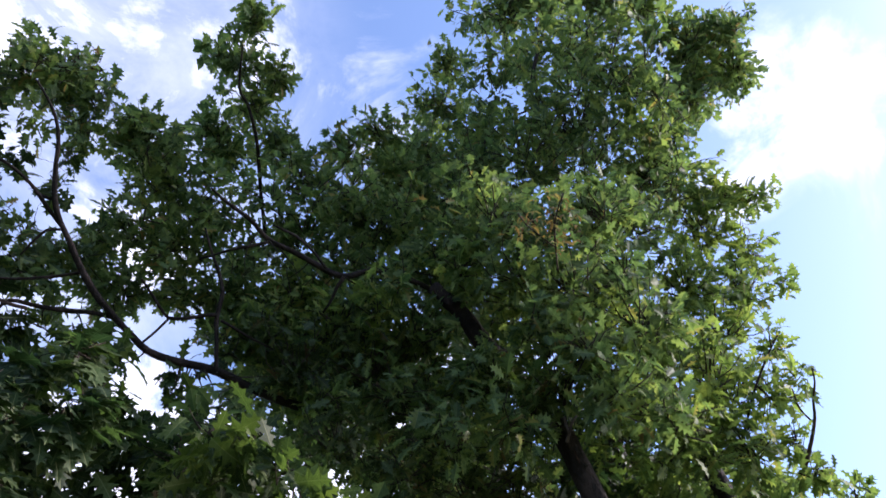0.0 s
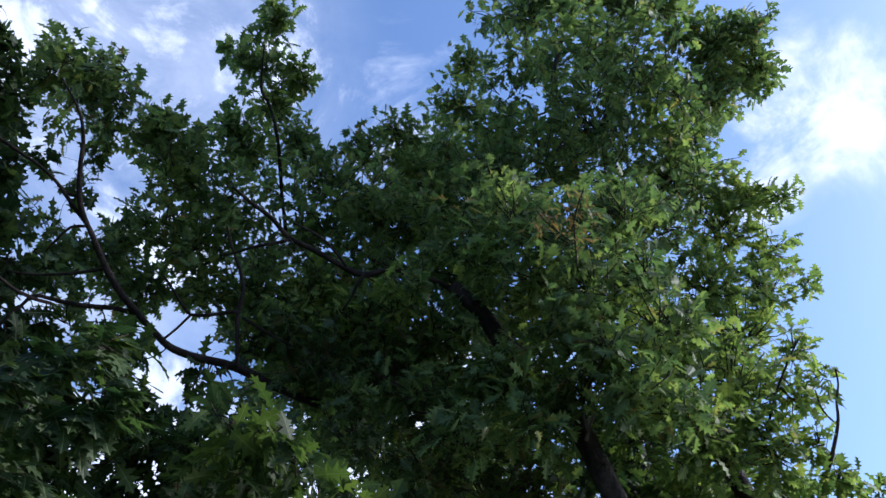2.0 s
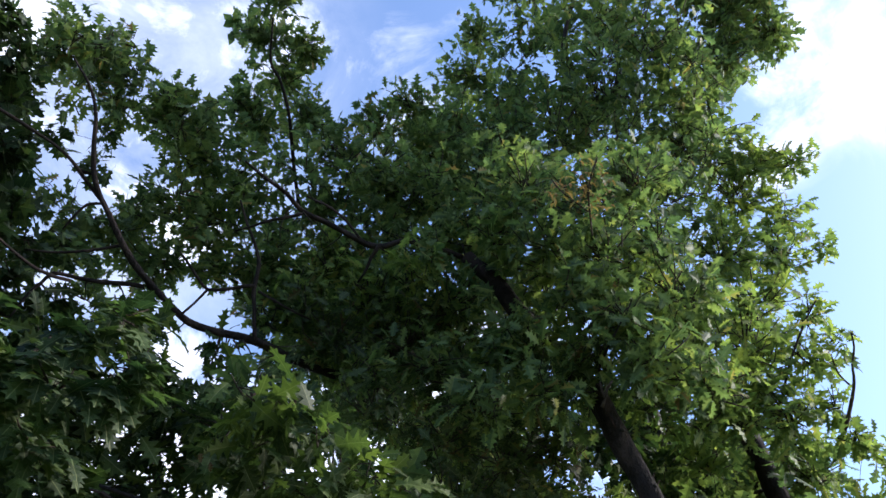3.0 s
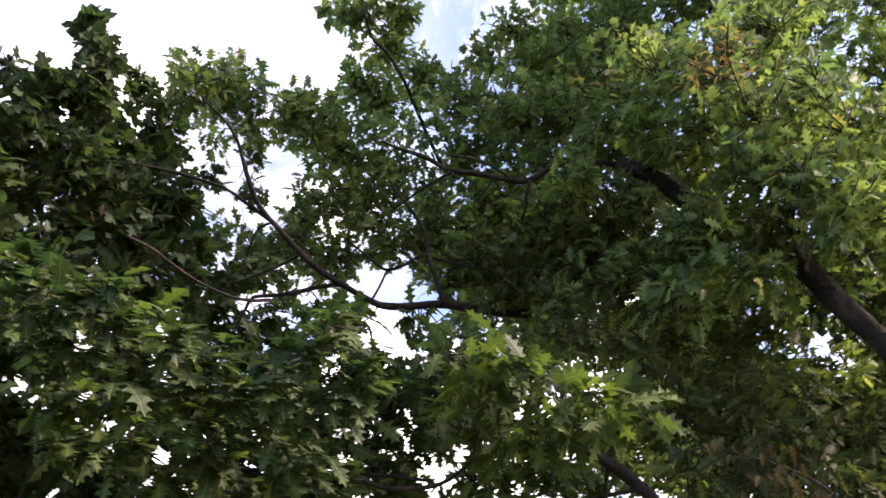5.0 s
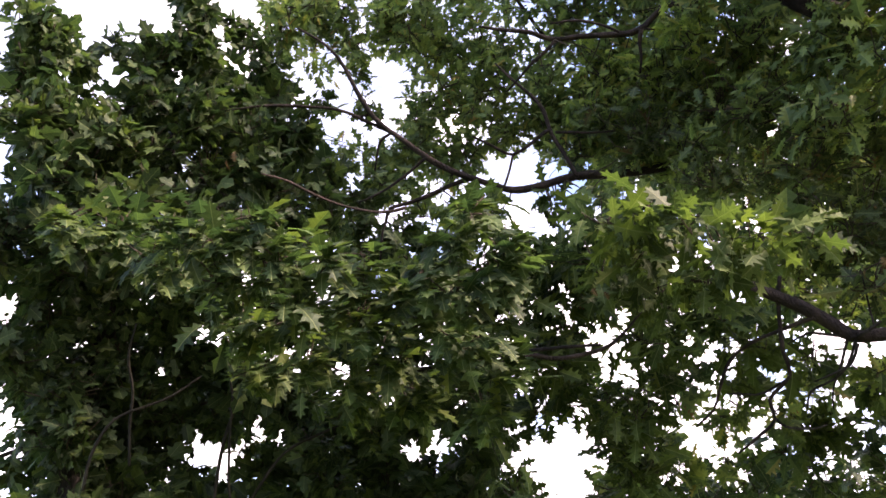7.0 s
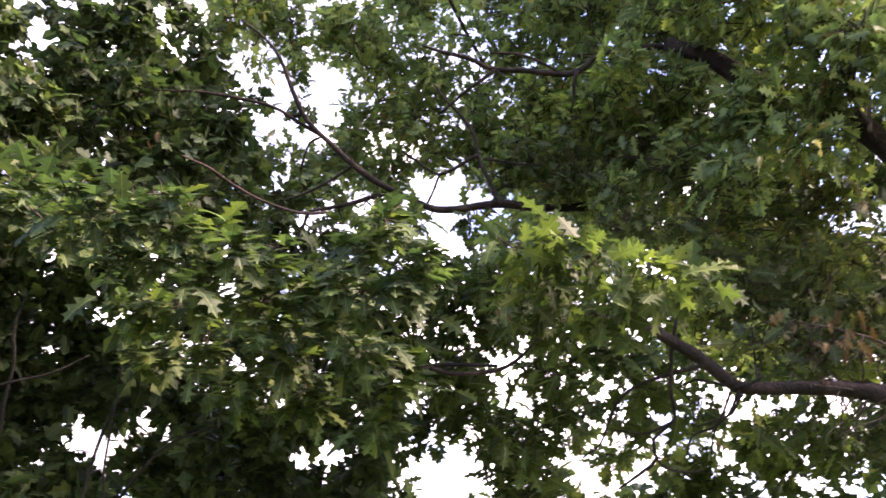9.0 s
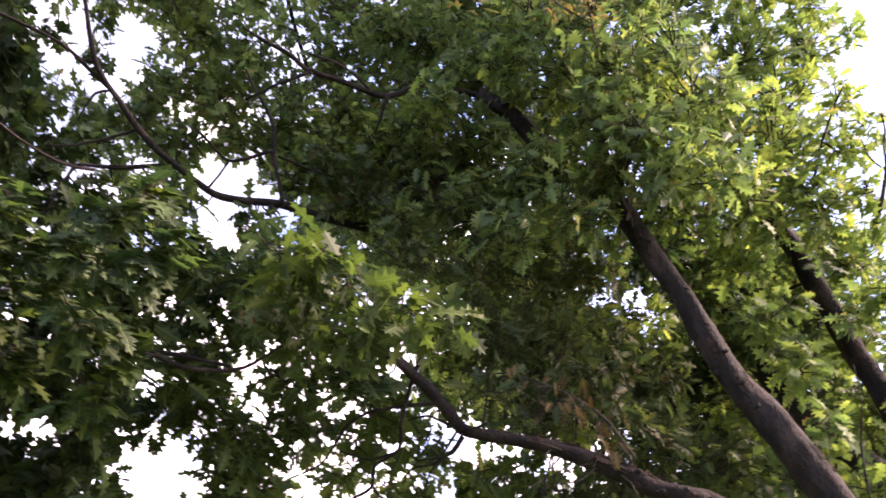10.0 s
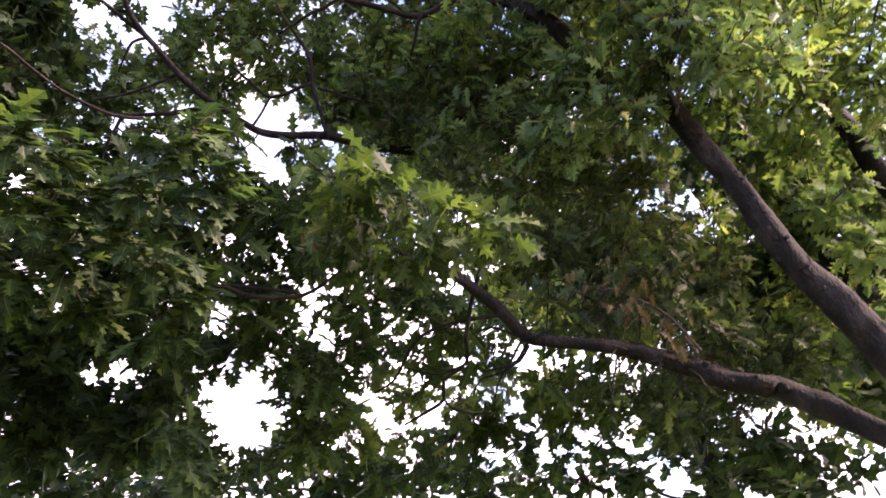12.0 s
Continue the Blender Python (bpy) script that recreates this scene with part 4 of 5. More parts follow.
# ---------------------------------------------------------------- wood
def spline(rows, step=0.06):
    """Catmull-Rom through rows of x, y, z, radius."""
    p = np.array(rows, float)
    p = np.vstack([2 * p[0] - p[1], p, 2 * p[-1] - p[-2]])
    out = []
    for i in range(1, len(p) - 2):
        n = max(2, int(np.linalg.norm(p[i + 1, :3] - p[i, :3]) / step))
        for k in range(n):
            t = k / n
            a, b, c, d = p[i - 1:i + 3]
            out.append(0.5 * (2 * b + (c - a) * t + (2 * a - 5 * b + 4 * c - d) * t * t + (3 * b - a - 3 * c + d) * t ** 3))
    out.append(p[-2])
    return np.array(out)


def tube_arrays(path, sides, lump=0.0, seed=0):
    """Vertices and faces of a tapered, slightly lumpy tube along path rows of x, y, z, radius."""
    c, r = path[:, :3], np.maximum(path[:, 3], 0.0015)
    tan = np.gradient(c, axis=0)
    tan /= np.linalg.norm(tan, axis=1)[:, None] + 1e-9
    ref = np.array((0.31, 0.87, 0.38))
    verts, faces = [], []
    for i in range(len(c)):
        u = np.cross(tan[i], ref)
        u /= np.linalg.norm(u) + 1e-9
        v = np.cross(tan[i], u)
        for k in range(sides):
            a = 2 * math.pi * k / sides
            q = 1.0
            if lump:
                q += lump * noise.noise(Vector((math.cos(a) * 1.2 + seed, math.sin(a) * 1.2, i * 0.11))) + 0.5 * lump * noise.noise(Vector((math.cos(a) * 4, math.sin(a) * 4 + seed, i * 0.5)))
            verts.append(c[i] + r[i] * q * (math.cos(a) * u + math.sin(a) * v))
    for i in range(len(c) - 1):
        for k in range(sides):
            a, b = i * sides + k, i * sides + (k + 1) % sides
            faces.append((a, b, b + sides, a + sides))
    faces.append(tuple(range(sides))[::-1])
    faces.append(tuple((len(c) - 1) * sides + k for k in range(sides)))
    return verts, faces


def mesh_object(name, verts, faces, mat, parent=None, label="", kind="", smooth=True):
    me = bpy.data.meshes.new(name)
    me.from_pydata([tuple(v) for v in verts], [], faces)
    if smooth:
        me.polygons.foreach_set("use_smooth", [True] * len(me.polygons))
    me.materials.append(mat)
    me.update()
    ob = new(name, me)
    ob.parent = parent
    return tagged(ob, label, kind=kind)


def limb(name, rows, mat, parent, label="", sides=14, lump=0.16, seed=0):
    """A limb: tapered, a little crooked, with swellings."""
    path = spline(rows, 0.04)
    for i in range(len(path)):
        f = min(i, len(path) - 1 - i, 8) / 8
        for k in range(3):
            path[i, k] += f * (0.25 * path[i, 3] + 0.008) * noise.noise(Vector((i * 0.09 + seed * 7.3, k * 5.1, seed)))
        path[i, 3] *= 1 + 0.16 * noise.noise(Vector((i * 0.13, seed * 3.7, 2.0))) + 0.06 * noise.noise(Vector((i * 0.6, seed * 1.7, 5.0)))
    v, f = tube_arrays(path, sides, lump, seed)
    return mesh_object(name, v, f, mat, parent, label)


def down_to_ground(rows, base, flare):
    """Carries the first rows of a stem down to its foot on the ground."""
    x, y, z, r = rows[0]
    bx, by = base
    k = [(bx, by, -0.05, r * flare), (bx + 0.02 * (x - bx), by, 0.25, r * (1 + (flare - 1) * 0.4)), (bx + 0.18 * (x - bx), by + 0.18 * (y - by), z * 0.4, r * 1.12), (bx + 0.6 * (x - bx), by + 0.6 * (y - by), z * 0.75, r * 1.04)]
    return k + list(rows)


# ---------------------------------------------------------------- leaves
def leaf_template(half, bend, fold, stalk=True, rib=True):
    """One leaf, 1 long from stalk to tip along +y, from half an outline of (x, y) rows: vertices and triangles."""
    from_mid = [(0.0, 0.0)] + half + [(0.0, 1.0)]
    verts, tris = [], []
    for side in (1, -1):
        base = len(verts)
        ring = [Vector((side * x, y, 0)) for x, y in from_mid]
        mid = [Vector((0, 0.68, 0)), Vector((0, 0.36, 0))] if rib else []
        poly = ring + mid
        for v in poly:
            z = fold * abs(v.x) - bend * (v.y ** 2) - 0.25 * bend * (v.x ** 2) * 6
            verts.append((v.x, v.y, z))
        for t in tessellate([poly]):
            tris.append(tuple(base + i for i in (t if side == 1 else t[::-1])))
    if stalk:
        b = len(verts)
        verts += [(0.008, -0.32, 0.06), (-0.008, -0.32, 0.06), (0.0, 0.02, 0.0)]
        tris.append((b, b + 1, b + 2))
    return np.array(verts), np.array(tris)


def tessellate(polys):
    from mathutils.geometry import tessellate_polygon
    return tessellate_polygon(polys)


OAK_HALF = [(0.05, 0.06), (0.20, 0.13), (0.13, 0.20), (0.10, 0.26), (0.19, 0.32), (0.38, 0.40), (0.24, 0.45), (0.115, 0.50), (0.19, 0.57), (0.38, 0.69), (0.20, 0.70), (0.11, 0.76), (0.22, 0.91), (0.08, 0.88)]
MAPLE_HALF = [(0.16, -0.06), (0.30, 0.02), (0.22, 0.14), (0.36, 0.20), (0.56, 0.36), (0.40, 0.40), (0.38, 0.50), (0.20, 0.46), (0.22, 0.66), (0.30, 0.76), (0.12, 0.80)]
OAK_FAR = [(0.07, 0.06), (0.21, 0.14), (0.11, 0.26), (0.38, 0.41), (0.13, 0.50), (0.38, 0.69), (0.12, 0.76)]
MAPLE_FAR = [(0.28, 0.0), (0.24, 0.16), (0.54, 0.36), (0.22, 0.46), (0.28, 0.76)]
OAK_BACK = [(0.2, 0.15), (0.12, 0.27), (0.37, 0.45), (0.13, 0.55), (0.32, 0.74)]
MAPLE_BACK = [(0.30, 0.04), (0.52, 0.36), (0.22, 0.46), (0.26, 0.76)]
TEMPLATES = {
    "oak": [leaf_template(OAK_HALF, b, f) for b, f in ((0.12, 0.10), (0.28, 0.18), (0.05, -0.12), (0.4, 0.3))],
    "maple": [leaf_template(MAPLE_HALF, b, f) for b, f in ((0.12, 0.08), (0.26, 0.16), (0.08, -0.14), (0.38, 0.25))],
    "oak_back": [leaf_template(OAK_BACK, b, f, False, False) for b, f in ((0.12, 0.10), (0.3, 0.2))],
    "maple_back": [leaf_template(MAPLE_BACK, b, f, False, False) for b, f in ((0.12, 0.10), (0.3, 0.2))],
    "oak_far": [leaf_template(OAK_FAR, b, f, False) for b, f in ((0.12, 0.10), (0.3, 0.2))],
    "maple_far": [leaf_template(MAPLE_FAR, b, f, False) for b, f in ((0.12, 0.10), (0.3, 0.2))],
}


def unit(a):
    return a / (np.linalg.norm(a, axis=-1, keepdims=True) + 1e-9)


OUTWARD = np.array((0.18, -0.88, 0.42))      # the open side of the trees


def sprays(clumps, rng, per_metre, size, leaves=7, droop=0.35, shell=2.0, flat=0.85, lay=None):
    """Sprays of leaves at the ends of twigs in each clump (x, y, z, radius): the twigs' roots and ends, and each leaf's place, axes and length."""
    roots, ends, pos, along, normal, length = [], [], [], [], [], []
    for x, y, z, r in clumps:
        c = np.array((x, y, z))
        n = max(5, int(per_metre * r ** 2 + 60 * r ** 3))
        d = unit(rng.normal(size=(n, 3)))
        rad = rng.random(n) ** (1 / shell) * rng.uniform(0.72, 1.1, n)
        e = c + d * rad[:, None] * r * np.array((1, 1, flat))
        root = c + (e - c) * 0.25 + np.array((0, 0, -0.25 * r)) + rng.normal(size=(n, 3)) * 0.06 * r
        t = unit(unit(e - root) + rng.normal(size=(n, 3)) * 0.35 + np.array((0, 0, 0.15)))
        roots.append(root)
        ends.append(e)
        for k in range(leaves):
            live = rng.random(n) < 0.88
            m = live.sum()
            if not m:
                continue
            s = rng.random((m, 1)) ** 1.5 * 0.18
            p = e[live] - t[live] * s
            out = unit(rng.normal(size=(m, 3)))
            out = unit(out - (out * t[live]).sum(1, keepdims=True) * t[live])
            a = unit(out + t[live] * rng.uniform(0.1, 1.1, (m, 1)) + np.array((0, 0, -1)) * rng.uniform(0, 2 * droop, (m, 1)))
            # blades lie flat inside the crown and hang facing outwards at its edge
            out_face = rng.random((m, 1)) ** 0.8
            up = unit(np.array((0, 0, 1.0)) * (1 - out_face) + OUTWARD * out_face + rng.normal(size=(m, 3)) * 0.6)
            if lay is not None:      # tiers: the blades overlap like shingles, all pointing one way
                a = unit(np.array(lay) + 0.55 * out + rng.normal(size=(m, 3)) * 0.22)
                up = unit(np.array((0.25, -0.45, 1.0)) + rng.normal(size=(m, 3)) * 0.28)
            nn = unit(up - (up * a).sum(1, keepdims=True) * a)
            L = size * np.clip(rng.normal(1.0, 0.27, m), 0.45, 1.55)
            pos.append(p + a * (0.28 * L)[:, None])
            along.append(a)
            normal.append(nn)
            length.append(L)
    return (np.vstack(roots), np.vstack(ends)), np.vstack(pos), np.vstack(along), np.vstack(normal), np.concatenate(length)


def blade_map(me, uv):
    """Lays the blade's own coordinates, across and along, on the mesh: one pair for each corner."""
    me.uv_layers.new(name="blade").data.foreach_set("uv", uv.astype(np.float32).ravel())


def leaf_mesh(name, kind, pos, along, normal, length, rng, mat, parent, label):
    """All these leaves as one mesh of stuff."""
    side = np.cross(along, normal)
    V, T, UV, base = [], [], [], 0
    pick = rng.integers(0, len(TEMPLATES[kind]), len(pos))
    for i, (tv, tt) in enumerate(TEMPLATES[kind]):
        m = pick == i
        k = m.sum()
        if not k:
            continue
        w = rng.uniform(0.8, 1.1, (k, 1, 1))
        v = pos[m][:, None] + length[m][:, None, None] * (tv[None, :, 0:1] * w * side[m][:, None] + tv[None, :, 1:2] * along[m][:, None] + tv[None, :, 2:3] * normal[m][:, None])
        V.append(v.reshape(-1, 3))
        UV.append(np.tile(tv[:, :2] + (0.5, 0.0), (k, 1)))
        T.append((tt[None] + (base + np.arange(k) * len(tv))[:, None, None]).reshape(-1, 3))
        base += k * len(tv)
    V, T = np.vstack(V), np.vstack(T)
    me = bpy.data.meshes.new(name)
    me.vertices.add(len(V))
    me.vertices.foreach_set("co", V.astype(np.float32).ravel())
    me.loops.add(len(T) * 3)
    me.loops.foreach_set("vertex_index", T.astype(np.int32).ravel())
    me.polygons.add(len(T))
    me.polygons.foreach_set("loop_start", np.arange(0, len(T) * 3, 3, dtype=np.int32))
    me.update(calc_edges=True)
    blade_map(me, np.vstack(UV)[T.ravel()])
    me.materials.append(mat)
    ob = new(name, me)
    ob.parent = parent
    return tagged(ob, label, kind="stuff")


def twig_mesh(roots, ends, rng, parent, thick=0.006):
    """The fine twigs of a crown as one mesh: three-sided, tapered, with a kink."""
    n = len(roots)
    mid = (roots + ends) / 2 + rng.normal(size=(n, 3)) * 0.03
    d = unit(ends - roots)
    u = unit(np.cross(d, np.array((0.3, 0.9, 0.2))))
    v = np.cross(d, u)
    V = np.empty((n, 9, 3))
    for i, (c, r) in enumerate(((roots, thick), (mid, thick * 0.75), (ends, thick * 0.4))):
        for k in range(3):
            a = 2 * math.pi * k / 3
            V[:, i * 3 + k] = c + r * (math.cos(a) * u + math.sin(a) * v)
    q = [(i * 3 + k, i * 3 + (k + 1) % 3, i * 3 + 3 + (k + 1) % 3, i * 3 + 3 + k) for i in range(2) for k in range(3)]
    Q = (np.array(q)[None] + (np.arange(n) * 9)[:, None, None]).reshape(-1, 4)
    me = bpy.data.meshes.new("brushwood")
    V = V.reshape(-1, 3)
    me.vertices.add(len(V))
    me.vertices.foreach_set("co", V.astype(np.float32).ravel())
    me.loops.add(len(Q) * 4)
    me.loops.foreach_set("vertex_index", Q.astype(np.int32).ravel())
    me.polygons.add(len(Q))
    me.polygons.foreach_set("loop_start", np.arange(0, len(Q) * 4, 4, dtype=np.int32))
    me.update(calc_edges=True)
    me.materials.append(TWIG)
    ob = new("brushwood", me)
    ob.parent = parent
    return tagged(ob, kind="stuff")


def boughs(name, clumps, limbs, parent, mat, seed, thick=0.011):
    """Boughs that grow from the limbs into the clumps, the nearest first, each from the nearest wood that stands; each a mesh of its own."""
    rng = random.Random(seed)
    axis = np.vstack([spline(l, 0.1) for l in limbs])
    left = [np.array(c) for c in clumps]
    while left:
        ds = []
        for c in left:
            d = np.linalg.norm(axis[:, :3] - c[:3], axis=1) + 0.5 * np.maximum(axis[:, 2] - c[2], 0)
            ds.append((d.min(), d.argmin()))
        i = min(range(len(left)), key=lambda k: ds[k][0])
        c, a = left.pop(i), axis[ds[i][1]]
        gap = np.linalg.norm(a[:3] - c[:3])
        if gap < 0.12:
            continue
        r0 = min(a[3] * 0.7, thick * (0.5 + 0.5 * gap))
        bend = np.array((rng.uniform(-1, 1), rng.uniform(-1, 1), rng.uniform(-0.4, 0.8))) * 0.14 * gap
        rows = [(*a[:3], r0), (*(a[:3] * 0.6 + c[:3] * 0.4 + bend), r0 * 0.8), (*(a[:3] * 0.2 + c[:3] * 0.8 + bend * 0.6), r0 * 0.6), (*(c[:3] + (c[:3] - a[:3]) / gap * c[3] * 0.4), 0.003)]
        path = spline(rows, 0.1)
        axis = np.vstack([axis, path[1:]])
        v, f = tube_arrays(path, 6)
        mesh_object(name, v, f, mat, parent)


def deeper(clumps, by, seed, keep=1.0):
    """A second layer of clumps on the far side of the crown, where the leaves go on."""
    rng = random.Random(seed)
    out = []
    for x, y, z, r in clumps:
        if rng.random() > keep:
            continue
        d = (Vector((x, y, z)) - Vector((0, 0, 1.6))).length
        k = 1 + (by + rng.uniform(-0.2, 0.2)) / d
        out.append((x * k, y * k, 1.6 + (z - 1.6) * k, r * k * 0.95))
    return out


def wider(clumps, by):
    """The same clumps, looser: each reaches further out."""
    return [(x, y, z, r * by) for x, y, z, r in clumps]


def sheet(corners, along, across, radius, seed):
    """Clumps spread unevenly over a slightly bulging four-cornered mass of leaves."""
    rng = random.Random(seed)
    a, b, c, d = (Vector(p) for p in corners)
    out = []
    for i in range(along):
        for j in range(across):
            u, v = (i + rng.uniform(0.1, 0.9)) / along, (j + rng.uniform(0.1, 0.9)) / across
            p = (a * (1 - u) + b * u) * (1 - v) + (d * (1 - u) + c * u) * v
            away = (p - Vector((0, 0, 1.6))).normalized()
            p = p + away * rng.uniform(-0.25, 0.25)
            out.append((*p, radius * rng.uniform(0.75, 1.2)))
    return out


def crown(parent, clumps, kind, seed, mat, mat_one, size, per_metre=210, leaves=7, singles=0, droop=0.35, label="", shell=2.0, near=None, lay=None):
    """The leaves of one tree: the nearest ones each a part of its own, the rest one mesh."""
    rng = np.random.default_rng(seed)
    (roots, ends), p, a, n, L = sprays(clumps, rng, per_metre, size, leaves, droop, shell, lay=lay)
    twig_mesh(roots, ends, rng, parent)
    order = np.arange(len(p))
    if singles:
        order = np.argsort(np.linalg.norm(p - np.array(near), axis=1))
    one, rest = order[:singles], order[singles:]
    leaf_mesh("foliage", kind, p[rest], a[rest], n[rest], L[rest], rng, mat, parent, label)
    if not singles:
        return
    shapes = []
    for tv, tt in TEMPLATES[kind]:
        me = bpy.data.meshes.new("leaf")
        me.from_pydata([tuple(v) for v in tv], [], [tuple(int(i) for i in t) for t in tt])
        blade_map(me, (tv[:, :2] + (0.5, 0.0))[np.array(tt).ravel()])
        me.materials.append(mat_one)
        shapes.append(me)
    for i in one:
        ob = new("leaf", shapes[int(rng.integers(0, len(shapes)))])
        s = np.cross(a[i], n[i])
        m = Matrix((s, a[i], n[i])).transposed().to_4x4()
        m.translation = p[i]
        ob.matrix_basis = m @ Matrix.Diagonal((L[i], L[i], L[i], 1))
        ob.parent = parent


def tree(name, label, category="tree", group=""):
    return tagged(new(name), label, category, group)


# ---------------------------------------------------------------- the trees
EYE_PLACE = (0.0, 0.0, 1.6)

oak = tree("oak_tree", "tall leaning red oak with brown stem and green lobed leaves", group="oaks")
oak_stem = down_to_ground(MAIN_STEM, (MAIN_STEM[0][0] + 0.75, MAIN_STEM[0][1] - 0.1), 1.35)
oak_trunk = limb("trunk", oak_stem, BARK, oak, "leaning grey-brown trunk with branch scars", 20, 0.14, 1)
foot = oak_stem[3]
low_limb = limb("limb", [(foot[0], foot[1], foot[2], foot[3] * 0.6)] + LOWER_LIMB, BARK, oak, "low crooked limb with peeling bark", 14, 0.22, 2)
left_limb = limb("limb", LEFT_LIMB, BARK, oak, "long thin curving limb", 12, 0.12, 3)
limb("limb", LEFT_FORK, BARK, oak, "", 8, 0.1, 4)
limb("limb", LEFT_TWIG, BARK, oak, "", 8, 0.1, 5)
limb("limb", PALE_TWIG, BARK, oak, "bare pale twig", 7, 0.1, 9)
mid_limb = limb("limb", MID_LIMB, BARK, oak, "", 10, 0.12, 6)
limb("limb", SPIRE_LIMB, BARK, oak, "", 8, 0.1, 7)
limb("limb", DROOP_LIMB, BARK, oak, "", 8, 0.1, 8)
limb("limb", LEFT_UP, BARK, oak, "", 7, 0.1, 17)
limb("limb", LEFT_SIDE, BARK, oak, "", 7, 0.1, 18)
dead_twig = limb("limb", DEAD_SPRIG, DEADWOOD, oak, "dead twig with withered leaves", 6, 0.1, 33)
dry_shoot = limb("shoot", SPRIG_STALK, DEADWOOD, oak, "pale dry shoot", 6, 0.1, 34)
limb("shoot", SPRIG_SIDE, DEADWOOD, oak, "pale dry shoot", 6, 0.1, 35)
for k, rows in enumerate((HANG_A, HANG_B, HANG_C, HANG_D, HANG_E, HANG_F, ELBOW_STUB)):
    limb("twig", rows, BARK_DARK, low_limb, "thin dark hanging twig", 6, 0.1, 60 + k)
for k, rows in enumerate((FORK_STUB, FORK_STUB_SIDE)):
    limb("stub", rows, DEADWOOD, oak_trunk, "pale dry forked stub", 6, 0.15, 70 + k)
limb("shoot", SHOOT_A, BARK, oak, "thin upright shoot", 6, 0.1, 19)
limb("shoot", SHOOT_B, BARK, oak, "thin upright shoot", 6, 0.1, 20)
for k, rows in enumerate((BRANCH_A, BRANCH_B, BRANCH_C, BRANCH_D, BRANCH_E, DROOP_SIDE, LEFT_LINK, LEFT_SPUR, MID_TWIG)):
    limb("limb", rows, BARK, oak, "thin dark crooked branch", 7, 0.12, 40 + k)
oak_limbs = [MAIN_STEM, BRANCH_A, BRANCH_B, BRANCH_C, BRANCH_D, BRANCH_E, LEFT_UP, LOWER_LIMB, LEFT_LIMB, LEFT_FORK, LEFT_TWIG, MID_LIMB, SPIRE_LIMB, DROOP_LIMB]
oak_fill = [c for row in OAK_SHEETS for c in sheet(*row)]
oak_inner = OAK_FRONT + OAK_LOW
oak_clumps = OAK_LEFT + OAK_SPIRE + oak_inner + GAP_OAK + FRONT_FILL + ABOVE_LIMB + UPPER_FILL + CENTRE_FILL
boughs("bough", oak_clumps + NEAR_SPRAY + HANG + FILL_MID + HANG_FAR + BETWEEN + HOLE_EDGE + EDGE_SPRAYS + LEFT_EDGE, oak_limbs, oak, BARK, 5)
crown(oak, wider(UPPER_FILL + CENTRE_FILL, 1.15), "oak_far", 17, OAK_LEAF, OAK_LEAF_ONE, 0.095, per_metre=90, label="green pointed-lobed leaves")
crown(oak, OAK_LEFT + OAK_SPIRE + GAP_OAK, "oak", 11, OAK_LEAF, OAK_LEAF_ONE, 0.094, per_metre=370, label="green pointed-lobed leaves of the outer crown")
crown(oak, wider(FRONT_FILL + ABOVE_LIMB, 1.15), "oak", 16, LIT_LEAF, LIT_LEAF_ONE, 0.088, per_metre=165, label="yellow-green pointed-lobed leaves")
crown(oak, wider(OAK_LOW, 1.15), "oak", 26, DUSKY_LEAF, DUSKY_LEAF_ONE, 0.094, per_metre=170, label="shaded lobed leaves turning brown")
crown(oak, wider(OAK_FRONT, 1.15), "oak", 13, OAK_LEAF, OAK_LEAF_ONE, 0.098, per_metre=165, label="dense green pointed-lobed leaves")
crown(oak, oak_fill, "oak_far", 25, OAK_LEAF, OAK_LEAF_ONE, 0.09, per_metre=90, label="green pointed-lobed leaves inside the crown")
crown(oak, EDGE_SPRAYS, "oak", 18, OAK_LEAF, OAK_LEAF_ONE, 0.118, per_metre=200, leaves=4, droop=0.7, label="thin hanging green lobed leaves")
crown(oak, LEFT_EDGE, "oak", 19, SHADE_LEAF, SHADE_LEAF_ONE, 0.118, per_metre=210, leaves=6, droop=0.6, label="green lobed leaves")
crown(oak, HOLE_EDGE, "oak", 28, SHADE_LEAF, SHADE_LEAF_ONE, 0.112, per_metre=200, droop=0.6, label="thin hanging green lobed leaves")
crown(oak, HANG_FAR, "oak", 20, SHADE_LEAF, SHADE_LEAF_ONE, 0.12, per_metre=85, droop=0.6, label="thin hanging green lobed leaves")
crown(oak, FILL_MID + BETWEEN, "oak", 15, SHADE_LEAF, SHADE_LEAF_ONE, 0.12, per_metre=150, droop=0.6, label="thin hanging green lobed leaves")
crown(oak, NEAR_SPRAY + HANG, "oak", 12, SPRAY_LEAF, SPRAY_LEAF_ONE, 0.125, per_metre=225, singles=300, near=EYE_PLACE, droop=0.6, label="large drooping green lobed leaves")
crown(oak, deeper(oak_inner, 1.1, 3, 0.6) + deeper(OAK_SPIRE, 0.8, 4, 0.6) + deeper(FILL_MID + NEAR_SPRAY, 1.0, 13), "oak_back", 14, OAK_LEAF, OAK_LEAF_ONE, 0.12, per_metre=65, label="dark shaded leaves deep in the crown")

back_oak = tree("oak_tree", "tall red oak with dark leaning stem and green crown", group="oaks")
back_stem = down_to_ground(BACK_STEM, (BACK_STEM[0][0] + 0.9, BACK_STEM[0][1] + 0.1), 1.35)
limb("trunk", back_stem, BARK, back_oak, "dark leaning trunk half hidden by leaves", 16, 0.14, 11)
snag = limb("limb", SNAG, DEADWOOD, back_oak, "bare broken dead branch", 8, 0.2, 12)
limb("limb", SNAG_FORK, DEADWOOD, back_oak, "", 6, 0.2, 21)
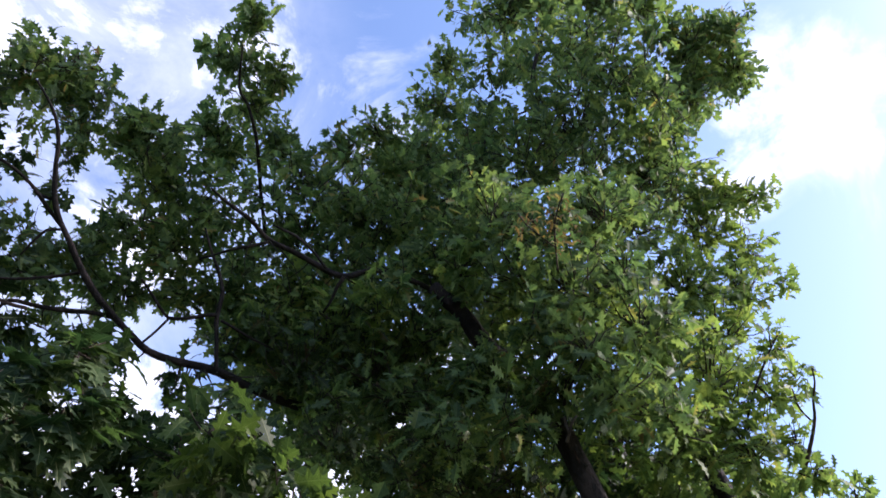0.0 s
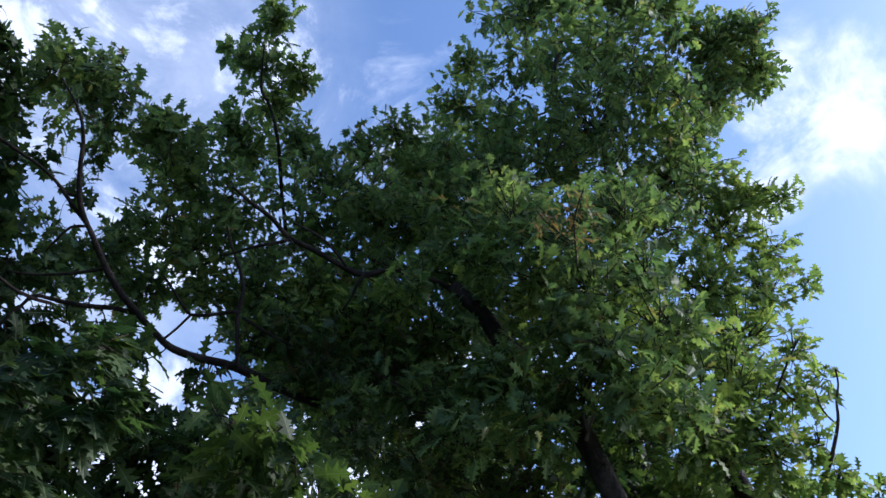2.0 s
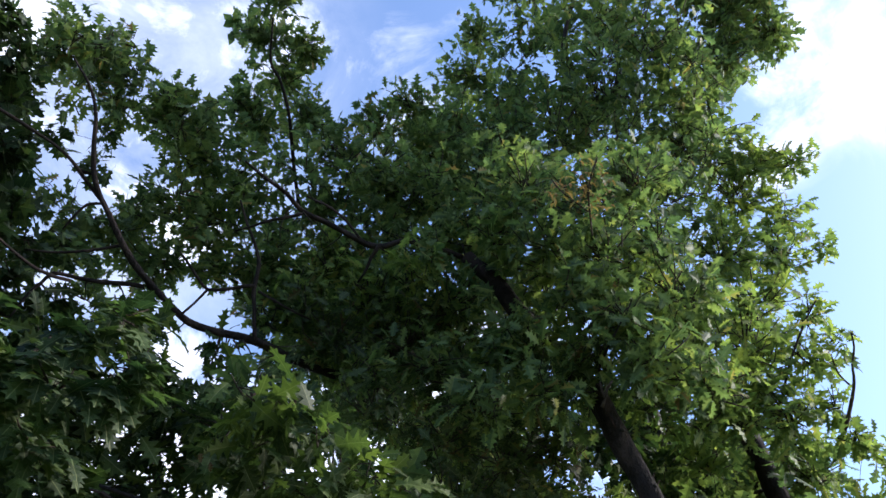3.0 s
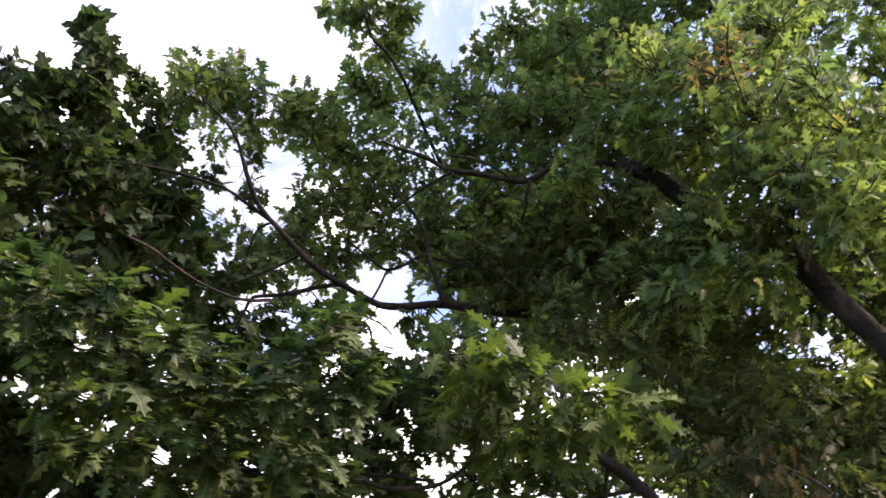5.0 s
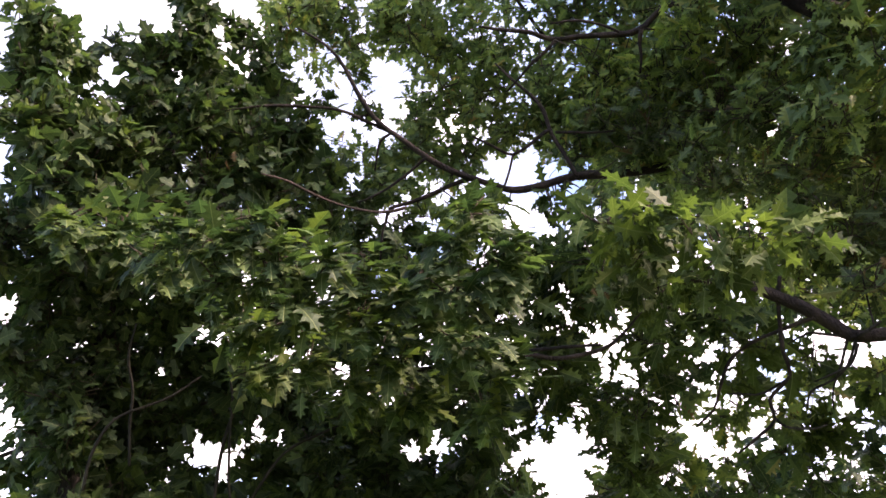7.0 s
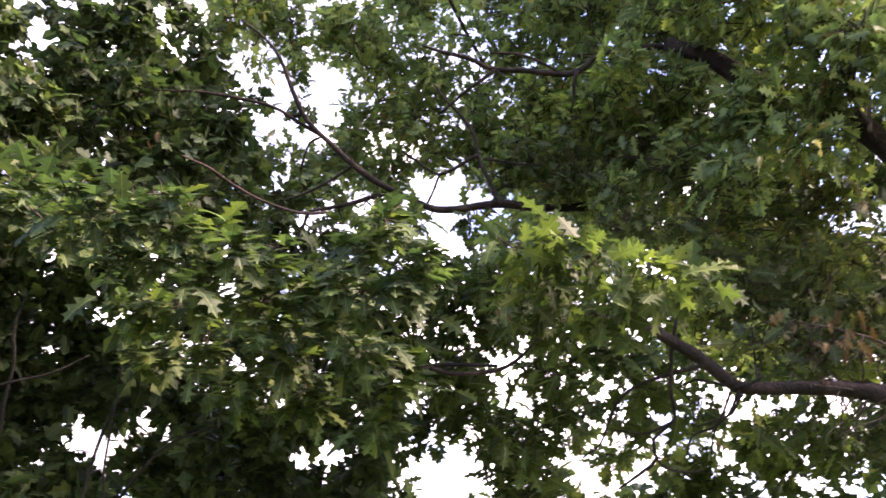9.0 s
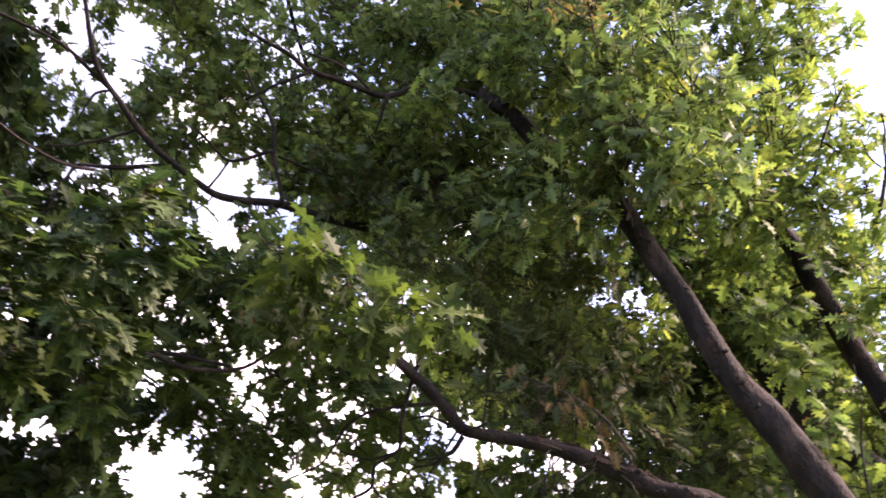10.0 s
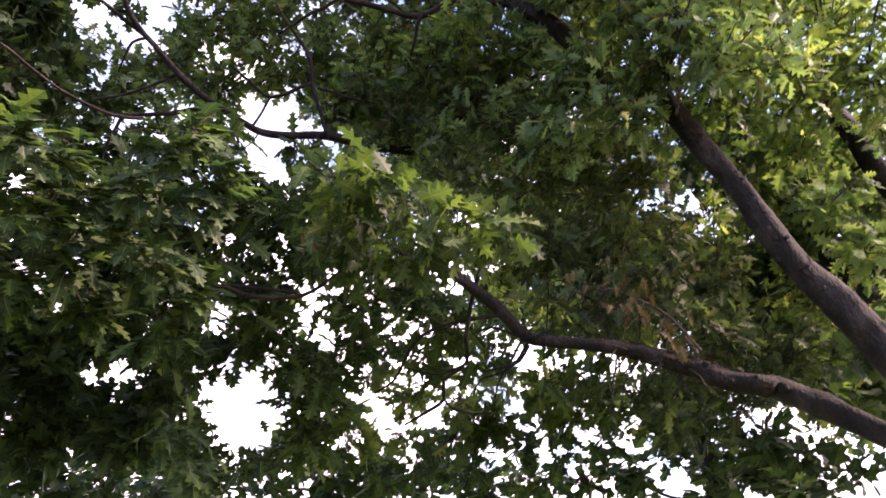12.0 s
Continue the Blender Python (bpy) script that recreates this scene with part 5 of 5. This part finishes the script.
limb("shoot", SHOOT_C, BARK, back_oak, "thin upright shoot", 6, 0.1, 22)
limb("shoot", SHOOT_D, BARK, back_oak, "thin upright shoot", 6, 0.1, 23)
limb("shoot", SHOOT_E, BARK, back_oak, "thin upright shoot", 6, 0.1, 24)
back_fill = [c for row in BACK_SHEETS for c in sheet(*row)]
back_clumps = OAK_TOP + OAK_RIGHT + OAK_RIGHT_LOW
boughs("bough", back_clumps, [BACK_STEM, SHOOT_D, SHOOT_E, SHOOT_C], back_oak, BARK, 6, 0.016)
crown(back_oak, back_fill, "oak_back", 27, OAK_LEAF, OAK_LEAF_ONE, 0.1, per_metre=46, label="green leaves inside the crown")
crown(back_oak, OAK_TOP, "oak_far", 21, OAK_LEAF, OAK_LEAF_ONE, 0.092, per_metre=320, label="green pointed-lobed leaves of the crown top")
crown(back_oak, OAK_RIGHT + OAK_RIGHT_LOW, "oak", 22, LIT_LEAF, LIT_LEAF_ONE, 0.1, per_metre=230, singles=300, near=EYE_PLACE, label="sunlit yellow-green pointed-lobed leaves")
crown(back_oak, [(x - 0.05, y - 0.4, z + 0.1, 0.17) for x, y, z, rad in BACK_STEM[:5]], "oak", 24, OAK_LEAF, OAK_LEAF_ONE, 0.115, per_metre=230, label="green lobed leaves close to the stem")
crown(back_oak, deeper(OAK_TOP, 0.9, 5, 0.6) + deeper(OAK_RIGHT_LOW, 1.0, 6), "oak_back", 23, OAK_LEAF, OAK_LEAF_ONE, 0.12, per_metre=90, label="shaded leaves deep in the crown")

dark_tree = tree("oak_tree", "shaded oak with dark trunk close behind the leaning oak", group="oaks")
dark_stem = down_to_ground(DARK_STEM, (DARK_STEM[0][0] + 0.6, DARK_STEM[0][1] + 0.3), 1.3)
limb("trunk", dark_stem, BARK_DARK, dark_tree, "dark shaded trunk", 16, 0.14, 13)
boughs("bough", BEHIND + BEHIND_TWO, [DARK_STEM], dark_tree, BARK_DARK, 9, 0.016)
crown(dark_tree, [(x - 0.1, y - 0.35, z, 0.36) for x, y, z, rad in DARK_STEM[2:]], "oak_back", 46, SHADE_LEAF, SHADE_LEAF_ONE, 0.12, per_metre=200, label="dark shaded lobed leaves round the stem")
# hidden backing layer, added to keep light from behind out of the crown
crown(dark_tree, wider(deeper(BEHIND, 1.8, 22), 1.25), "oak_back", 47, SHADE_LEAF, SHADE_LEAF_ONE, 0.12, per_metre=70, label="dark lobed leaves added behind the crown to block light")
crown(dark_tree, wider(BEHIND + BEHIND_TWO + deeper(BEHIND, 0.7, 21), 1.2), "oak_back", 45, SHADE_LEAF, SHADE_LEAF_ONE, 0.115, per_metre=85, label="dark shaded lobed leaves")

maple_fill = [c for row in MAPLE_SHEETS for c in sheet(*row)]
maple = tree("maple_tree", "dense dark green maple with broad leaves and hidden stem")
limb("trunk", down_to_ground(MAPLE_STEM, (MAPLE_STEM[0][0], MAPLE_STEM[0][1] + 0.2), 1.4), BARK_DARK, maple, "dark shaded trunk", 16, 0.12, 14)
for k, rows in enumerate((MAPLE_A, MAPLE_B, MAPLE_C, MAPLE_D, MAPLE_E)):
    limb("limb", rows, BARK_DARK, maple, "thin dark branch", 7, 0.12, 50 + k)
boughs("bough", MAPLE_TOP + maple_fill[::3] + MAPLE_LOW + LOW_LEFT + MAPLE_EDGE + MAPLE_MASS, [MAPLE_STEM, MAPLE_A, MAPLE_B, MAPLE_C, MAPLE_D], maple, BARK_DARK, 7)
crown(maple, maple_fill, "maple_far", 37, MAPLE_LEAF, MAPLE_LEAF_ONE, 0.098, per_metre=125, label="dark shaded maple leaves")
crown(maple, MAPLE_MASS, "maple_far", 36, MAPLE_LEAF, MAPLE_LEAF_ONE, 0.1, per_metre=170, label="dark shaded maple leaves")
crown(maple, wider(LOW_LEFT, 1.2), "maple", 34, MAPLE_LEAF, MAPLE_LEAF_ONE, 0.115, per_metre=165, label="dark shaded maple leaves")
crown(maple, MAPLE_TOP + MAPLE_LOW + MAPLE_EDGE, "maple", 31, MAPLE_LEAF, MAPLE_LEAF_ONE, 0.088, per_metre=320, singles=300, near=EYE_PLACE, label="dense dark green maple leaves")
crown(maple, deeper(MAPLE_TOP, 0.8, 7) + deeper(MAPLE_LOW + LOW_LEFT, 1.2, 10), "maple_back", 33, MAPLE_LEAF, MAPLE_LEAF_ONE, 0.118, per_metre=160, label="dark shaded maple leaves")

near_oak = tree("oak_tree", "low spreading red oak with large drooping lobed leaves", group="oaks")
nx, ny, nz, nr = NEAR_LIMB[0]
limb("trunk", [(nx - 0.9, ny - 0.9, -0.05, 0.24), (nx - 0.9, ny - 0.9, 0.3, 0.19), (nx - 0.85, ny - 0.85, 1.6, 0.17), (nx - 0.7, ny - 0.75, nz - 0.2, 0.15), (nx - 0.6, ny - 0.6, nz + 1.6, 0.12), (nx - 0.7, ny - 0.5, nz + 3.0, 0.06)], BARK, near_oak, "grey-brown trunk", 18, 0.12, 31)
limb("limb", [(nx - 0.7, ny - 0.75, nz - 0.2, 0.09)] + NEAR_LIMB, BARK, near_oak, "low spreading limb", 12, 0.14, 32)
limb("limb", PALE_LIMB, BARK, near_oak, "bare pale branch", 8, 0.15, 15)
near_clumps = MAPLE_MID + NEAR_LEFT
boughs("bough", near_clumps, [NEAR_LIMB, PALE_LIMB], near_oak, BARK, 12, 0.009)
crown(near_oak, near_clumps, "oak", 32, SHADE_LEAF, SHADE_LEAF_ONE, 0.112, per_metre=215, singles=300, near=EYE_PLACE, droop=0.5, lay=(0.6, -0.35, -0.5), label="large drooping green lobed leaves")
crown(near_oak, deeper(near_clumps, 0.9, 8), "oak_back", 35, SHADE_LEAF, SHADE_LEAF_ONE, 0.13, per_metre=85, lay=(0.6, -0.35, -0.5), label="dark shaded lobed leaves")

far_tree = tree("maple_tree", "distant green tree low behind the oaks")
fx, fy = 0.6, 7.6
far_rows = [(fx, fy, -0.05, 0.2), (fx, fy, 1.5, 0.16), (fx + 0.1, fy, 3.0, 0.12), (fx, fy + 0.1, 4.4, 0.05)]
limb("trunk", far_rows, BARK_DARK, far_tree, "", 12, 0.12, 16)
boughs("bough", FAR_LOW + LOW_RIGHT, [far_rows], far_tree, BARK_DARK, 8, 0.02)
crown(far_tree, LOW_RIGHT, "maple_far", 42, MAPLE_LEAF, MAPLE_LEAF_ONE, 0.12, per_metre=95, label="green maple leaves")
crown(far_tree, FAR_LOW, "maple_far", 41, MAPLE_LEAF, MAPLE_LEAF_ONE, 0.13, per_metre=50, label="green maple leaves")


# ---------------------------------------------------------------- withered leaves, scars and bare twigs on the oak
def withered(parent, rows, seed, mat, half, label, lift=-1.0):
    """Curled brown leaves, each a part of its own, hanging by their stalks."""
    rng = np.random.default_rng(seed)
    shapes = []
    for bend, fold in ((0.6, 0.5), (0.9, 0.7), (0.4, 0.9)):
        tv, tt = leaf_template(half, bend, fold)
        me = bpy.data.meshes.new("withered_leaf")
        me.from_pydata([tuple(v) for v in tv], [], [tuple(int(i) for i in t) for t in tt])
        blade_map(me, (tv[:, :2] + (0.5, 0.0))[np.array(tt).ravel()])
        me.materials.append(mat)
        shapes.append(me)
    for x, y, z, size in rows:
        ob = new("withered_leaf", shapes[int(rng.integers(0, 3))])
        a = Vector((rng.uniform(-0.5, 0.5), rng.uniform(-0.5, 0.3), lift * rng.uniform(0.3, 1.1))).normalized()
        n = Vector((rng.uniform(-0.5, 0.5), -1, rng.uniform(-0.2, 0.5)))
        n = (n - n.dot(a) * a).normalized()
        m = Matrix((a.cross(n), a, n)).transposed().to_4x4()
        m.translation = (x, y, z)
        ob.matrix_basis = m @ Matrix.Scale(size, 4)
        ob.parent = parent
        tagged(ob, label)


withered(oak, HUNG_LEAVES, 52, PALE_LEAF, OAK_HALF, "pale yellowed leaf hanging from a twig")
withered(dead_twig, DEAD_BUNCH, 53, DRY_LEAF, OAK_HALF, "curled brown withered leaf")
withered(dead_twig, DEAD_LEAVES, 51, DRY_LEAF, OAK_HALF, "curled brown withered leaf")
SLIM_HALF = [(0.06, 0.1), (0.13, 0.4), (0.09, 0.75)]
for k, (x, y, z, size) in enumerate(BROWN_SPRIG):
    rr = random.Random(80 + k)
    group_rows = [(x + rr.gauss(0, 0.035), y + rr.gauss(0, 0.03), z + rr.gauss(0, 0.045), size * rr.uniform(0.4, 0.9)) for _ in range(8)]
    withered(dry_shoot, group_rows, 90 + k, YELLOW_LEAF, SLIM_HALF, "narrow yellow-brown dried leaf", 1.0)


def scars(parent, path, spots, seed):
    """Healed branch scars: low dark collars on the side of the trunk."""
    rng = random.Random(seed)
    for k, turn, size in spots:
        i = int(k * (len(path) - 1))
        c, r = Vector(path[i, :3]), path[i, 3]
        tan = (Vector(path[min(i + 1, len(path) - 1), :3]) - Vector(path[i - 1, :3])).normalized()
        side = tan.cross(Vector((0, 1, 0))).normalized()
        way = (Matrix.Rotation(turn, 3, tan) @ side).normalized()
        rows = [(*(c + way * r * 0.8), size), (*(c + way * (r + size * 0.35)), size * 0.9), (*(c + way * (r + size * 0.7) + tan * size * 0.3), size * 0.45)]
        v, f = tube_arrays(spline(rows, 0.01), 10, 0.3, rng.random() * 9)
        mesh_object("branch_scar", v, f, BARK_DARK, parent)


scars(oak_trunk, spline(oak_stem), [(0.39, 1.2, 0.03), (0.6, 0.2, 0.018)], 3)
scars(low_limb, spline(LOWER_LIMB), [(0.03, 1.6, 0.03), (0.1, 1.9, 0.022), (0.16, 1.2, 0.024), (0.2, 2.2, 0.02)], 4)


def slits(parent, path, spots, seed):
    """Dark healed slits across the bark on the open side of the trunk: height, turn and half width."""
    rng = random.Random(seed)
    for z, turn, half in spots:
        i = int(np.abs(path[:, 2] - z).argmin())
        c, r = Vector(path[i, :3]), path[i, 3]
        tan = (Vector(path[i + 1, :3]) - Vector(path[i - 1, :3])).normalized()
        way = Vector((0.0, -1.0, 0.0))
        way = (way - way.dot(tan) * tan).normalized()
        rows = []
        for k in range(7):
            a = k / 6 * 2 - 1
            d = Matrix.Rotation(turn + a * half, 3, tan) @ way
            rows.append((*(c + d * r * 1.06 + tan * (0.012 * a * a + rng.uniform(-0.003, 0.003))), 0.0022 + 0.009 * (1 - a * a)))
        v, f = tube_arrays(np.array(rows), 8, 0.3, rng.random() * 9)
        mesh_object("branch_scar", v, f, BARK_DARK, parent)


slits(oak_trunk, spline(oak_stem), [(4.03, 0.6, 0.2), (3.95, 0.5, 0.3), (3.84, 0.25, 0.3), (3.63, 0.3, 0.24), (3.3, -0.4, 0.2), (4.4, 0.2, 0.25), (3.45, -0.1, 0.5)], 5)


def bare_twigs(parent, rows, count, reach, seed):
    """Thin leafless twigs that hang from a limb."""
    rng = random.Random(seed)
    path = spline(rows)
    for _ in range(count):
        a = path[rng.randrange(len(path))]
        p, d, rowz = Vector(a[:3]), Vector((rng.uniform(-0.8, 0.3), rng.uniform(-0.4, 0.4), -rng.uniform(0.1, 0.9))).normalized(), []
        n = rng.randint(4, 6)
        for k in range(n):
            rowz.append((*p, max(0.0016, 0.006 * (1 - k / n))))
            d = (d + Vector((rng.uniform(-0.5, 0.5), rng.uniform(-0.5, 0.5), rng.uniform(-0.4, 0.4)))).normalized()
            p = p + d * reach / n * rng.uniform(0.7, 1.2)
        v, f = tube_arrays(spline(rowz, 0.05), 5)
        mesh_object("bare_twig", v, f, TWIG, parent)


bare_twigs(low_limb, LOWER_LIMB[2:6], 16, 0.55, 61)
bare_twigs(left_limb, LEFT_LIMB[3:8], 8, 0.5, 62)
bare_twigs(mid_limb, MID_LIMB, 8, 0.5, 63)
bare_twigs(dead_twig, DEAD_SPRIG, 22, 0.4, 64)
bare_twigs(snag, SNAG, 5, 0.1, 65)


def flakes(parent, path, lo, hi, count, seed):
    """Loose curled plates of bark standing off a limb."""
    rng = random.Random(seed)
    for _ in range(count):
        i = int((lo + (hi - lo) * rng.random()) * (len(path) - 2)) + 1
        c, r = Vector(path[i, :3]), path[i, 3]
        tan = (Vector(path[i + 1, :3]) - Vector(path[i - 1, :3])).normalized()
        way = (Matrix.Rotation(rng.uniform(-1.4, 1.4), 3, tan) @ Vector((0.1, -0.55, 0.8)).cross(tan).cross(tan) * -1).normalized()
        side = tan.cross(way).normalized()
        L, w = rng.uniform(0.03, 0.09), rng.uniform(0.005, 0.013)
        verts, faces = [], []
        for k in range(5):
            a = k / 4
            lift = r * 1.02 + 0.003 + 0.03 * max(0, a - 0.4) ** 2 * rng.uniform(0.5, 2.5)
            for q in (-1, 1):
                for h in (0, 0.005):
                    verts.append(c + tan * (a - 0.5) * L + side * q * w * (1 - 0.5 * a * rng.uniform(0.4, 1)) + way * (lift + h - 0.25 * w * abs(q)))
        for k in range(4):
            b = 4 * k
            faces += [(b, b + 2, b + 6, b + 4), (b + 1, b + 5, b + 7, b + 3), (b, b + 4, b + 5, b + 1), (b + 2, b + 3, b + 7, b + 6)]
        faces += [(0, 1, 3, 2), (16, 18, 19, 17)]
        mesh_object("bark_flake", verts, faces, FLAKE, parent, smooth=False)


flakes(low_limb, spline(LOWER_LIMB), 0.02, 0.42, 34, 71)
flakes(oak_trunk, spline(MAIN_STEM), 0.0, 0.5, 9, 72)
